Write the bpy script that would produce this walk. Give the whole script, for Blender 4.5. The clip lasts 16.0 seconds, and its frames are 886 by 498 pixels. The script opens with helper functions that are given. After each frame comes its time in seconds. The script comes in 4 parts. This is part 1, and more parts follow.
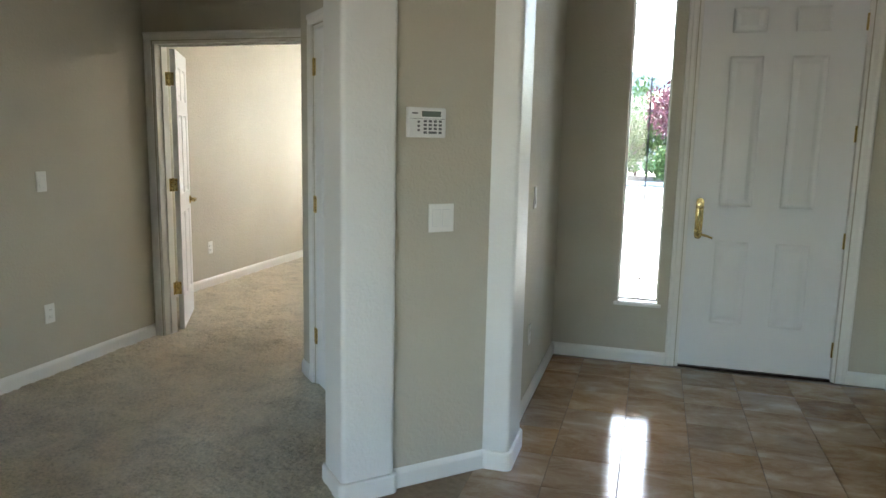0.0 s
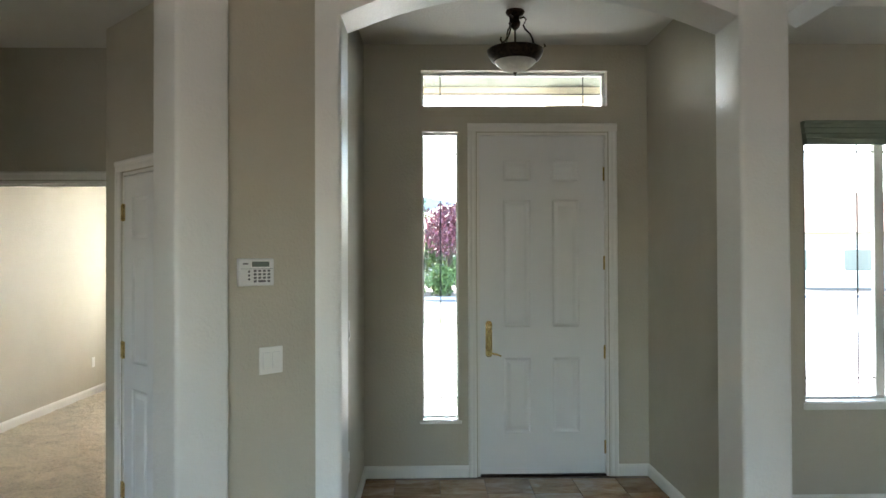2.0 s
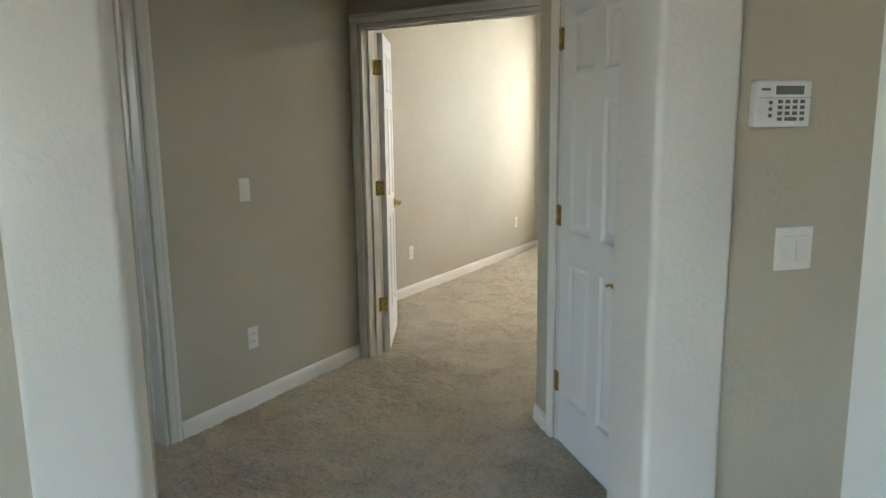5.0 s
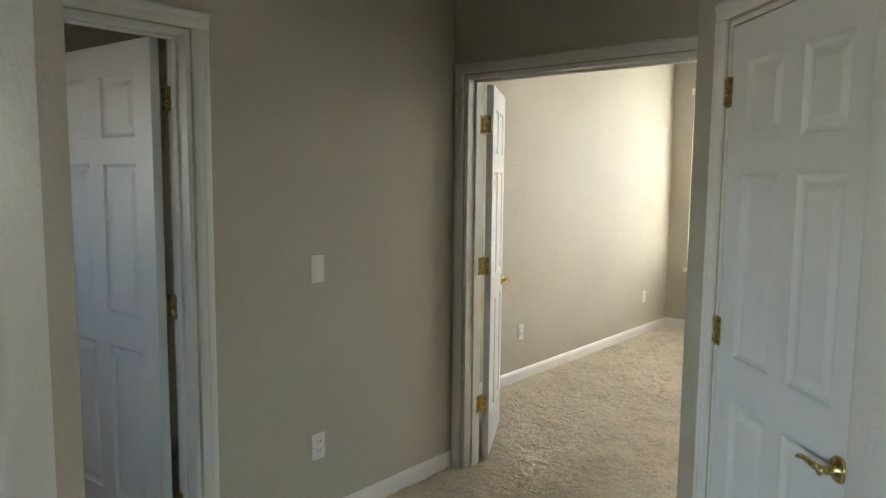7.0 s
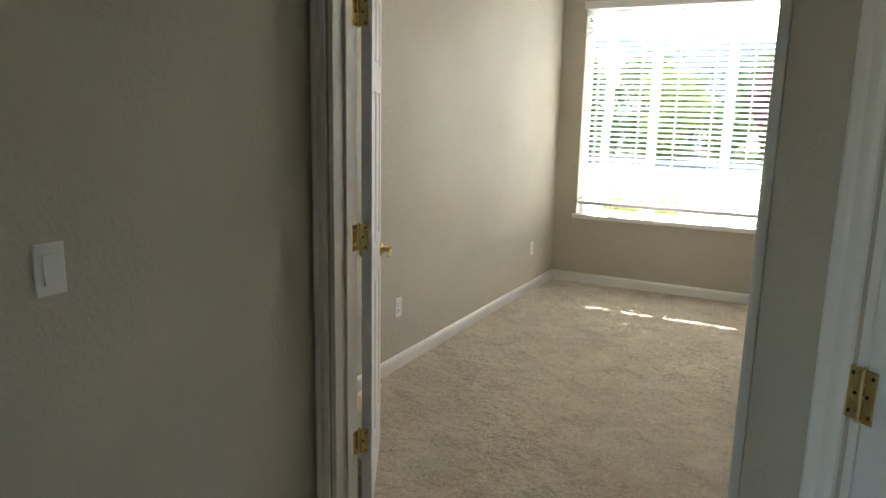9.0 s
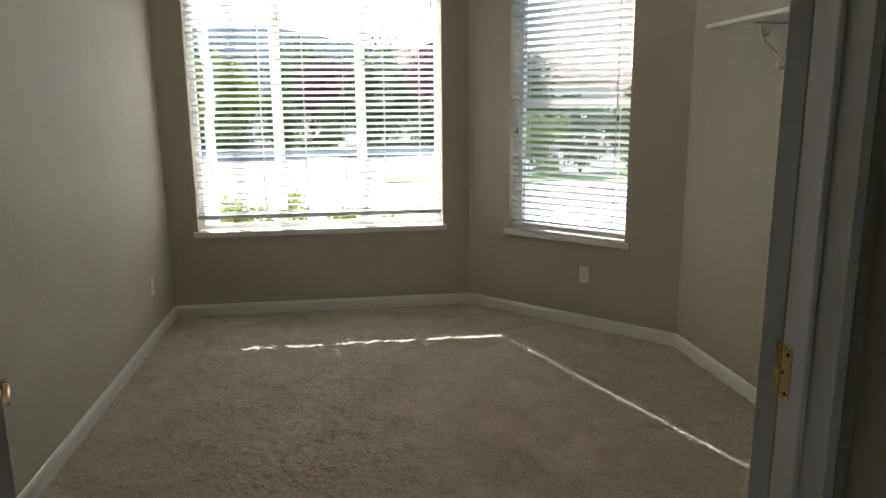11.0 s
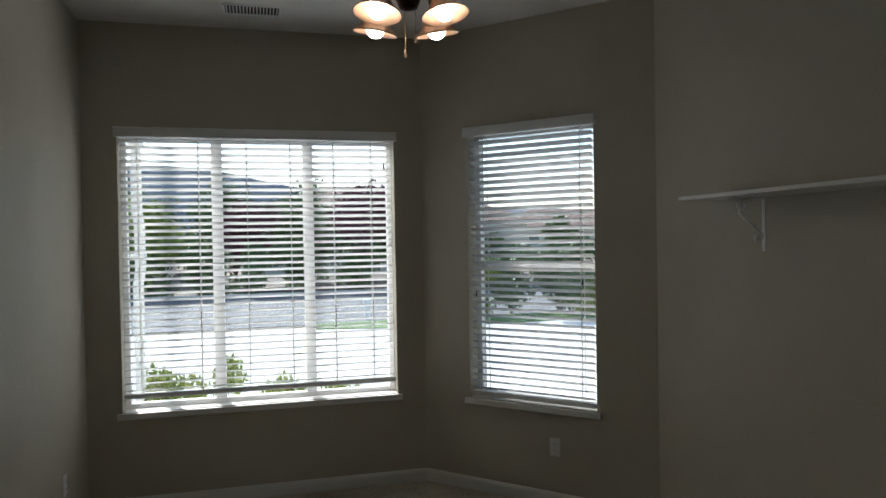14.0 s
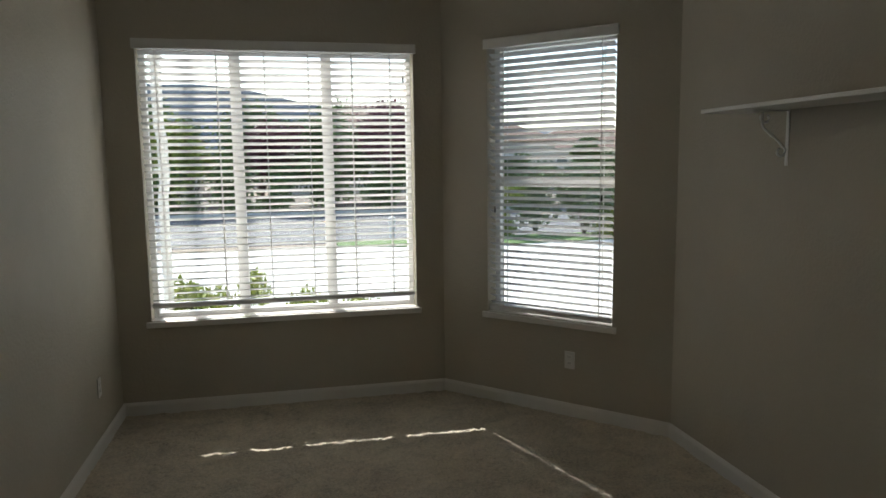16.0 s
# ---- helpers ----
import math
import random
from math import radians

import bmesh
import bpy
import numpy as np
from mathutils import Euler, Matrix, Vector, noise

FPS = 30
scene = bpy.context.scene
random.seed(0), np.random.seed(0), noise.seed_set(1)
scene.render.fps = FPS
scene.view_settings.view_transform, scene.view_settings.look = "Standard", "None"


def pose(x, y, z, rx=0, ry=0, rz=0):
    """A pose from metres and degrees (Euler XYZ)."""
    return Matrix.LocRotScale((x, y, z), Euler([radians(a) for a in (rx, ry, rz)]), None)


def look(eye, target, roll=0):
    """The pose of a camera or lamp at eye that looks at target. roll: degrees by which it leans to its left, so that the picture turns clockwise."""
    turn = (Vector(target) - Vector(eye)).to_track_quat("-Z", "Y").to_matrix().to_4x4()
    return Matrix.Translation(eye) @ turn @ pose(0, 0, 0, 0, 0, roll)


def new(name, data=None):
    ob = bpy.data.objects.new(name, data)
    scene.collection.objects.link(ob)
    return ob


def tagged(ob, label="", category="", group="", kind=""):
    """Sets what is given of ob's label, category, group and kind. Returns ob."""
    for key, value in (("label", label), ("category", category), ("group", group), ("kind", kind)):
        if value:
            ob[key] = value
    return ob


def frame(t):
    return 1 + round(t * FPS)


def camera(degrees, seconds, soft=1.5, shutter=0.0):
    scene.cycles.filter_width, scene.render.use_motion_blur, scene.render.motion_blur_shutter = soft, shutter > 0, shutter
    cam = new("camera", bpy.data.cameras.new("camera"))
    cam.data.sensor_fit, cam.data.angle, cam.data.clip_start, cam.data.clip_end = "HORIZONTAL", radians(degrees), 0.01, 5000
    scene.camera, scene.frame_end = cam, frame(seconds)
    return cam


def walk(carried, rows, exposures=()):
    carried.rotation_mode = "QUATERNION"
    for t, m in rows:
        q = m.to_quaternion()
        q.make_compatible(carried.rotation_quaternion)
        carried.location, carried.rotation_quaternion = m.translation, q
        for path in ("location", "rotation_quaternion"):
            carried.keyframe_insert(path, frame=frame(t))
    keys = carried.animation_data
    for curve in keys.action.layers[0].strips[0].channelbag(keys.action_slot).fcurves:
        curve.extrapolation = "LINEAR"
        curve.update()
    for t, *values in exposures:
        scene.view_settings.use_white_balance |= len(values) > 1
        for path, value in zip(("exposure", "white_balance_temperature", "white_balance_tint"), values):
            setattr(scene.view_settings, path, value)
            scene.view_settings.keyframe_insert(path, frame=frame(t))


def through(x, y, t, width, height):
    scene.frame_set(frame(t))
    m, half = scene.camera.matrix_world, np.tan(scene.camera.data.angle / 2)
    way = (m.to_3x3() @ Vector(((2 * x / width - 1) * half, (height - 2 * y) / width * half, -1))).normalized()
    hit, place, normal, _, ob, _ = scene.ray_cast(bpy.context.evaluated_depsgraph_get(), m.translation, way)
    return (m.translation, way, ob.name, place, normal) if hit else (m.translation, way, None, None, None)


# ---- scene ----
cam = camera(64.4, 16.0)
PATH = [
    (0, (1.673, 1.1, 1.446), (1.111, 2.994, 1.135), 1.2),
    (0.5, (1.603, 1.011, 1.489), (1.476, 2.993, 1.262), 0.5),
    (1, (1.545, 0.883, 1.501), (1.517, 2.874, 1.322), -0.5),
    (1.5, (1.54, 0.831, 1.536), (1.581, 2.828, 1.424), 0.4),
    (2, (1.53, 0.787, 1.565), (1.572, 2.786, 1.588), -0.2),
    (2.5, (1.526, 0.779, 1.54), (1.573, 2.779, 1.568), 0.4),
    (3, (1.507, 0.805, 1.494), (1.58, 2.795, 1.307), 0.4),
    (3.5, (1.458, 0.972, 1.466), (1.482, 2.954, 1.199), 1.6),
    (4, (1.364, 1.198, 1.513), (0.829, 3.108, 1.26), 1.2),
    (4.5, (1.164, 1.482, 1.483), (0.341, 3.283, 1.199), 0.0),
    (5, (0.994, 1.754, 1.461), (-0.011, 3.449, 1.115), -0.7),
    (5.2, (0.943, 1.905, 1.448), (-0.144, 3.543, 1.078), 0.1),
    (7.3, (0.57, 2.464, 1.556), (-0.724, 3.975, 1.354), 0.7),
    (7.5, (0.518, 2.535, 1.541), (-0.771, 4.048, 1.318), 1.1),
    (8, (0.324, 2.823, 1.524), (-0.977, 4.322, 1.273), 2.4),
    (8.5, (0.04, 3.098, 1.495), (-1.19, 4.643, 1.179), 2.1),
    (9, (-0.233, 3.375, 1.506), (-1.145, 5.113, 1.121), 1.2),
    (9.5, (-0.463, 3.673, 1.495), (-1.174, 5.504, 1.118), 1.3),
    (10, (-0.718, 3.902, 1.482), (-1.124, 5.822, 1.098), 1.3),
    (10.2, (-0.79, 3.974, 1.484), (-1.032, 5.922, 1.101), 0.6),
    (12.3, (-1.231, 4.676, 1.61), (-0.67, 6.545, 1.173), 0.6),
    (12.5, (-1.228, 4.68, 1.625), (-0.672, 6.556, 1.211), 0.3),
    (13, (-1.202, 4.657, 1.667), (-0.696, 6.582, 1.469), -1.5),
    (13.5, (-1.201, 4.65, 1.696), (-0.705, 6.585, 1.589), -1.4),
    (14, (-1.217, 4.655, 1.698), (-0.716, 6.591, 1.669), -1.0),
    (14.5, (-1.26, 4.658, 1.692), (-0.739, 6.588, 1.612), 0.1),
    (15, (-1.246, 4.649, 1.669), (-0.735, 6.579, 1.55), -0.0),
    (15.5, (-1.224, 4.648, 1.65), (-0.727, 6.577, 1.472), -0.1),
    (16, (-1.17, 4.629, 1.66), (-0.749, 6.568, 1.409), -0.7),
]
EXPOSURES = [(0, 4.24, 6500), (1.5, 4.12, 6500), (3.5, 4.1, 6500), (4.5, 4.0, 6500), (5.2, 4.12, 6500), (7.3, 4.1, 6450), (8.5, 3.95, 6400), (9.0, 3.5, 6400), (10, 2.8, 6300), (10.2, 2.65, 6300), (12.3, 1.65, 6100), (13, 1.27, 5700), (14, 1.02, 5850), (15, 1.05, 6050), (16, 1.08, 6300)]
walk(cam, [(t, look(eye, target, roll)) for t, eye, target, roll in PATH], EXPOSURES)

# ---- world, sun and lamps ----
world = bpy.data.worlds.new("sky")
scene.world = world
world.use_nodes = True
wn = world.node_tree.nodes
sky = wn.new("ShaderNodeTexSky")
sky.sky_type = "NISHITA"
sky.sun_disc = False
sky.sun_elevation = radians(37.7)
sky.sun_rotation = radians(-19.3)
world.node_tree.links.new(sky.outputs[0], wn["Background"].inputs[0])
wn["Background"].inputs[1].default_value = 0.15

sun_data = bpy.data.lights.new("sun", "SUN")
sun_data.energy = 5.0
sun_data.angle = radians(0.5)
sun_data.color = (1.0, 0.95, 0.87)
sun = new("sun", sun_data)
sun.matrix_world = look((-3.5, 10.0, 8.2), (0, 0, 0))


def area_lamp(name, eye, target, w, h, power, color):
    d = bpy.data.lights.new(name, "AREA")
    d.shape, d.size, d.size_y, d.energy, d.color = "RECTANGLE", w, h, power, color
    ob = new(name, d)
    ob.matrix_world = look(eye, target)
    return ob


# added area lamps: daylight for the large unseen living room windows behind the walk
area_lamp("unseen_window_fill", (0.2, -3.95, 1.5), (0.2, 0, 1.4), 2.6, 1.9, 0.95, (1.0, 0.98, 0.93))
area_lamp("unseen_window_fill", (7.36, -1.08, 1.5), (3, -1.08, 1.4), 2.0, 1.7, 0.2, (1.0, 0.98, 0.93))

# ---- materials ----


def mat(name, color, rough=0.6, metal=0.0, coat=0.0):
    m = bpy.data.materials.new(name)
    m.use_nodes = True
    b = m.node_tree.nodes["Principled BSDF"]
    b.inputs["Base Color"].default_value = (*color, 1)
    b.inputs["Roughness"].default_value = rough
    b.inputs["Metallic"].default_value = metal
    b.inputs["Coat Weight"].default_value = coat
    return m


def node(m, kind, **values):
    n = m.node_tree.nodes.new(kind)
    for key, value in values.items():
        n.inputs[key.replace("_", " ")].default_value = value
    return n


def link(m, a, b):
    m.node_tree.links.new(a, b)


def coords(m, space="Object"):
    return m.node_tree.nodes.new("ShaderNodeTexCoord").outputs[space]


def world_position(m):
    return m.node_tree.nodes.new("ShaderNodeNewGeometry").outputs["Position"]


def ramp(m, fac, stops):
    r = m.node_tree.nodes.new("ShaderNodeValToRGB")
    while len(r.color_ramp.elements) < len(stops):
        r.color_ramp.elements.new(0.5)
    for e, (p, c) in zip(r.color_ramp.elements, stops):
        e.position, e.color = p, (*c, 1)
    link(m, fac, r.inputs[0])
    return r.outputs[0]


def bump(m, height, strength, distance, normal=None):
    b = node(m, "ShaderNodeBump", Strength=strength, Distance=distance)
    link(m, height, b.inputs["Height"])
    if normal:
        link(m, normal, b.inputs["Normal"])
    return b.outputs[0]


def noise_tex(m, vec, scale, detail=4.0, rough=0.55, distortion=0.0):
    n = node(m, "ShaderNodeTexNoise", Scale=scale, Detail=detail, Roughness=rough, Distortion=distortion)
    link(m, vec, n.inputs["Vector"])
    return n.outputs["Fac"]


def shade(c, k):
    return tuple(min(1.0, v * k) for v in c)


def painted(name, color, rough, tex=0.35, fine=55.0, blotch=0.05, depth=0.0025):
    """Rolled paint over sprayed drywall texture, slightly uneven."""
    m = mat(name, color, rough)
    b = m.node_tree.nodes["Principled BSDF"]
    p = world_position(m)
    big = noise_tex(m, p, 1.3, 3.0)
    link(m, ramp(m, big, [(0.3, shade(color, 1 - blotch)), (0.7, shade(color, 1 + blotch))]), b.inputs["Base Color"])
    lumps = ramp(m, noise_tex(m, p, fine, 3.0, 0.5, 0.4), [(0.42, (0, 0, 0)), (0.62, (1, 1, 1))])
    link(m, bump(m, lumps, tex, depth), b.inputs["Normal"])
    rr = ramp(m, noise_tex(m, p, 9.0), [(0.3, (rough * 0.9,) * 3), (0.7, (min(1, rough * 1.12),) * 3)])
    link(m, rr, b.inputs["Roughness"])
    return m


WALL = painted("beige_wall_paint", (0.50, 0.462, 0.378), 0.62)
PIER = painted("white_textured_paint", (0.74, 0.735, 0.715), 0.34, 0.28, 62.0, 0.02, 0.0022)
CEIL = painted("ceiling_paint", (0.72, 0.70, 0.66), 0.85, 0.4, 48.0, 0.02)
TRIM = painted("white_trim_paint", (0.79, 0.775, 0.74), 0.32, 0.06, 120.0, 0.015, 0.0006)
DOOR = painted("white_door_paint", (0.78, 0.785, 0.79), 0.38, 0.10, 160.0, 0.015, 0.0005)
PLASTIC = mat("white_plastic", (0.80, 0.79, 0.76), 0.35)
PANEL = mat("keypad_plastic", (0.72, 0.72, 0.72), 0.4)
SCREEN = mat("keypad_screen", (0.16, 0.18, 0.16), 0.15)
SEAM = mat("grey_seam", (0.6, 0.6, 0.6), 0.6)
KEY = mat("grey_key", (0.14, 0.14, 0.15), 0.5)
DARK = mat("dark_gap", (0.02, 0.02, 0.02), 0.8)
BLACK = mat("black_plastic", (0.02, 0.02, 0.022), 0.4)
SLAT = painted("white_slat", (0.78, 0.78, 0.76), 0.42, 0.05, 90.0, 0.02, 0.0004)
VINYL = mat("white_vinyl_frame", (0.82, 0.82, 0.81), 0.35)
CAME = mat("lead_came", (0.09, 0.09, 0.095), 0.5, 0.0)
SHADE = mat("sage_roller_shade", (0.23, 0.27, 0.215), 0.8)
CORD = mat("cord", (0.72, 0.71, 0.68), 0.8)


def brass():
    m = mat("polished_brass", (0.66, 0.52, 0.24), 0.2, 1.0)
    b = m.node_tree.nodes["Principled BSDF"]
    f = noise_tex(m, world_position(m), 60.0)
    link(m, ramp(m, f, [(0.35, (0.14,) * 3), (0.7, (0.32,) * 3)]), b.inputs["Roughness"])
    return m


BRASS = brass()


def bronze():
    m = mat("oil_rubbed_bronze", (0.045, 0.032, 0.024), 0.45, 0.8)
    b = m.node_tree.nodes["Principled BSDF"]
    f = noise_tex(m, world_position(m), 45.0)
    link(m, ramp(m, f, [(0.35, (0.03, 0.022, 0.018)), (0.75, (0.09, 0.06, 0.04))]), b.inputs["Base Color"])
    return m


BRONZE = bronze()


def frosted(name, color, through):
    m = mat(name, color, 0.35)
    b = m.node_tree.nodes["Principled BSDF"]
    b.inputs["Transmission Weight"].default_value = through
    f = noise_tex(m, world_position(m), 22.0, 5.0, 0.6, 1.2)
    link(m, ramp(m, f, [(0.35, shade(color, 0.8)), (0.65, color)]), b.inputs["Base Color"])
    return m


ALABASTER = frosted("alabaster_glass", (0.80, 0.78, 0.72), 0.25)
FROST = frosted("frosted_shade_glass", (0.60, 0.38, 0.25), 0.25)


def glow(name, color, strength):
    m = mat(name, color, 0.4)
    b = m.node_tree.nodes["Principled BSDF"]
    b.inputs["Emission Color"].default_value = (*color, 1)
    b.inputs["Emission Strength"].default_value = strength
    return m


BULB = glow("lit_bulb", (1.0, 0.86, 0.68), 10.5)


def glass():
    m = bpy.data.materials.new("window_glass")
    m.use_nodes = True
    nt = m.node_tree
    nt.nodes.remove(nt.nodes["Principled BSDF"])
    t = nt.nodes.new("ShaderNodeBsdfTransparent")
    t.inputs[0].default_value = (0.94, 0.96, 0.95, 1)
    g = nt.nodes.new("ShaderNodeBsdfGlossy")
    g.inputs["Roughness"].default_value = 0.02
    fr = nt.nodes.new("ShaderNodeFresnel")
    fr.inputs[0].default_value = 1.45
    mix = nt.nodes.new("ShaderNodeMixShader")
    nt.links.new(fr.outputs[0], mix.inputs[0])
    nt.links.new(t.outputs[0], mix.inputs[1])
    nt.links.new(g.outputs[0], mix.inputs[2])
    nt.links.new(mix.outputs[0], nt.nodes["Material Output"].inputs[0])
    return m


GLASS = glass()


def carpet():
    c = (0.60, 0.53, 0.415)
    m = mat("beige_cut_pile_carpet", c, 0.95)
    b = m.node_tree.nodes["Principled BSDF"]
    b.inputs["Sheen Weight"].default_value = 0.25
    b.inputs["Sheen Roughness"].default_value = 0.5
    p = world_position(m)
    big = noise_tex(m, p, 4.5, 5.0, 0.6, 0.8)
    fine = noise_tex(m, p, 62.0, 5.0, 0.7, 0.6)
    mix = node(m, "ShaderNodeMath")
    mix.operation = "MULTIPLY_ADD"
    link(m, big, mix.inputs[0])
    mix.inputs[1].default_value = 0.4
    sc = node(m, "ShaderNodeMath")
    sc.operation = "MULTIPLY"
    link(m, fine, sc.inputs[0])
    sc.inputs[1].default_value = 0.6
    link(m, sc.outputs[0], mix.inputs[2])
    link(m, ramp(m, mix.outputs[0], [(0.36, shade(c, 0.62)), (0.5, c), (0.66, shade(c, 1.3))]), b.inputs["Base Color"])
    n1 = bump(m, fine, 1.0, 0.014)
    n2 = bump(m, noise_tex(m, p, 24.0, 4.0, 0.6, 0.5), 0.6, 0.02, n1)
    link(m, n2, b.inputs["Normal"])
    return m


CARPET = carpet()


def stone_tile():
    m = mat("polished_travertine", (0.33, 0.2, 0.11), 0.1)
    b = m.node_tree.nodes["Principled BSDF"]
    info = m.node_tree.nodes.new("ShaderNodeObjectInfo")
    p = coords(m, "Object")
    off = node(m, "ShaderNodeVectorMath")
    off.operation = "MULTIPLY_ADD"
    comb = m.node_tree.nodes.new("ShaderNodeCombineXYZ")
    for k in range(3):
        link(m, info.outputs["Random"], comb.inputs[k])
    link(m, comb.outputs[0], off.inputs[0])
    off.inputs[1].default_value = (37.0, 61.0, 23.0)
    link(m, p, off.inputs[2])
    stretch = node(m, "ShaderNodeVectorMath")
    stretch.operation = "MULTIPLY"
    link(m, off.outputs[0], stretch.inputs[0])
    stretch.inputs[1].default_value = (0.85, 1.6, 1.0)
    clouds = noise_tex(m, stretch.outputs[0], 4.2, 8.0, 0.62, 0.5)
    base = ramp(m, clouds, [(0.30, (0.27, 0.15, 0.075)), (0.43, (0.37, 0.225, 0.12)), (0.55, (0.45, 0.30, 0.18)), (0.70, (0.58, 0.45, 0.32))])
    veins = ramp(m, noise_tex(m, stretch.outputs[0], 5.0, 7.0, 0.7, 0.8), [(0.475, (0, 0, 0)), (0.5, (1, 1, 1)), (0.525, (0, 0, 0))])
    mix = node(m, "ShaderNodeMix")
    mix.data_type = "RGBA"
    mix.blend_type = "MIX"
    dim = node(m, "ShaderNodeMath")
    dim.operation = "MULTIPLY"
    link(m, veins, dim.inputs[0])
    dim.inputs[1].default_value = 0.3
    link(m, dim.outputs[0], mix.inputs[0])
    link(m, base, mix.inputs[6])
    mix.inputs[7].default_value = (0.52, 0.40, 0.28, 1)
    hsv = node(m, "ShaderNodeHueSaturation")
    val = node(m, "ShaderNodeMapRange")
    link(m, info.outputs["Random"], val.inputs[0])
    val.inputs[3].default_value, val.inputs[4].default_value = 0.86, 1.12
    link(m, val.outputs[0], hsv.inputs["Value"])
    link(m, mix.outputs[2], hsv.inputs["Color"])
    hue = node(m, "ShaderNodeMapRange")
    shuffle = node(m, "ShaderNodeMath")
    shuffle.operation = "MULTIPLY"
    link(m, info.outputs["Random"], shuffle.inputs[0])
    shuffle.inputs[1].default_value = 17.3
    wrap = node(m, "ShaderNodeMath")
    wrap.operation = "FRACT"
    link(m, shuffle.outputs[0], wrap.inputs[0])
    link(m, wrap.outputs[0], hue.inputs[0])
    hue.inputs[3].default_value, hue.inputs[4].default_value = 0.86, 1.10
    link(m, hue.outputs[0], hsv.inputs["Saturation"])
    link(m, hsv.outputs[0], b.inputs["Base Color"])
    rr = ramp(m, noise_tex(m, p, 6.0), [(0.3, (0.06,) * 3), (0.75, (0.16,) * 3)])
    link(m, rr, b.inputs["Roughness"])
    link(m, bump(m, clouds, 0.05, 0.002), b.inputs["Normal"])
    return m


TILE = stone_tile()


def speckled(name, dark, light, scale, rough=0.9, bumps=0.3, depth=0.01):
    m = mat(name, light, rough)
    b = m.node_tree.nodes["Principled BSDF"]
    p = world_position(m)
    f = noise_tex(m, p, scale, 6.0, 0.65)
    link(m, ramp(m, f, [(0.3, dark), (0.7, light)]), b.inputs["Base Color"])
    link(m, bump(m, noise_tex(m, p, scale * 6), bumps, depth), b.inputs["Normal"])
    return m


SOFFIT = speckled("grey_green_soffit", (0.085, 0.095, 0.08), (0.125, 0.135, 0.11), 2.0)
GROUT = speckled("grout", (0.20, 0.135, 0.085), (0.28, 0.20, 0.13), 30)
CONCRETE = speckled("concrete", (0.46, 0.45, 0.43), (0.58, 0.57, 0.54), 1.5)
ASPHALT = speckled("asphalt", (0.10, 0.10, 0.105), (0.16, 0.16, 0.165), 2.5)
GRASS = speckled("grass", (0.06, 0.12, 0.025), (0.13, 0.22, 0.05), 3.0, 0.9, 0.8, 0.04)
SOIL = speckled("dry_soil", (0.16, 0.12, 0.085), (0.27, 0.21, 0.15), 0.9)
MULCH = speckled("bark_mulch", (0.07, 0.055, 0.042), (0.15, 0.12, 0.09), 1.4)
STUCCO = speckled("cream_stucco", (0.56, 0.51, 0.42), (0.64, 0.59, 0.49), 18, 0.9, 0.4, 0.004)
ROOF = speckled("clay_roof", (0.20, 0.13, 0.10), (0.30, 0.20, 0.15), 3.0)
BARK = speckled("bark", (0.06, 0.045, 0.035), (0.14, 0.10, 0.075), 9.0)
# distance haze is mixed into this pale blue-grey hill colour
HILL = speckled("hill_painted_haze", (0.19, 0.205, 0.225), (0.29, 0.285, 0.28), 0.004, 1.0, 0.0)


def leaf(name, a, b2):
    m = mat(name, a, 0.6)
    b = m.node_tree.nodes["Principled BSDF"]
    g = m.node_tree.nodes.new("ShaderNodeNewGeometry")
    link(m, ramp(m, g.outputs["Random Per Island"], [(0.0, a), (1.0, b2)]), b.inputs["Base Color"])
    b.inputs["Subsurface Weight"].default_value = 0.0
    return m


LEAF_GREEN = leaf("green_leaves", (0.035, 0.075, 0.02), (0.13, 0.20, 0.05))
LEAF_LIME = leaf("yellow_green_leaves", (0.14, 0.20, 0.03), (0.34, 0.38, 0.08))
LEAF_SAGE = leaf("sage_leaves", (0.07, 0.11, 0.045), (0.19, 0.24, 0.11))
LEAF_RED = leaf("plum_leaves", (0.055, 0.014, 0.022), (0.20, 0.055, 0.075))

# ---- mesh helpers ----


def mesh_of(bm, name, material, smooth=False):
    me = bpy.data.meshes.new(name)
    bmesh.ops.recalc_face_normals(bm, faces=bm.faces)
    bm.to_mesh(me)
    bm.free()
    for m in material if isinstance(material, (list, tuple)) else [material]:
        me.materials.append(m)
    if smooth:
        for poly in me.polygons:
            poly.use_smooth = True
    return me


def part(name, bm, material, parent=None, label="", m=None, smooth=False):
    """One mesh object; m is its pose in its parent's space."""
    ob = new(name, mesh_of(bm, name, material, smooth))
    if parent:
        ob.parent = parent
    if m:
        ob.matrix_basis = m
    if label:
        ob["label"] = label
    return ob


def empty(name, m, label, category, group="", kind=""):
    e = new(name)
    e.empty_display_size = 0.1
    e.matrix_basis = m
    return tagged(e, label, category, group, kind)


def box(bm, x0, x1, y0, y1, z0, z1, bevel=0.0, seg=1):
    made = bmesh.ops.create_cube(bm, size=1, matrix=Matrix.LocRotScale(((x0 + x1) / 2, (y0 + y1) / 2, (z0 + z1) / 2), None, (x1 - x0, y1 - y0, z1 - z0)))
    if bevel:
        es = list({e for v in made["verts"] for e in v.link_edges})
        bmesh.ops.bevel(bm, geom=es, offset=bevel, segments=seg, affect="EDGES", profile=0.5)


def boxed(*a, bevel=0.0, seg=1):
    bm = bmesh.new()
    box(bm, *a, bevel=bevel, seg=seg)
    return bm


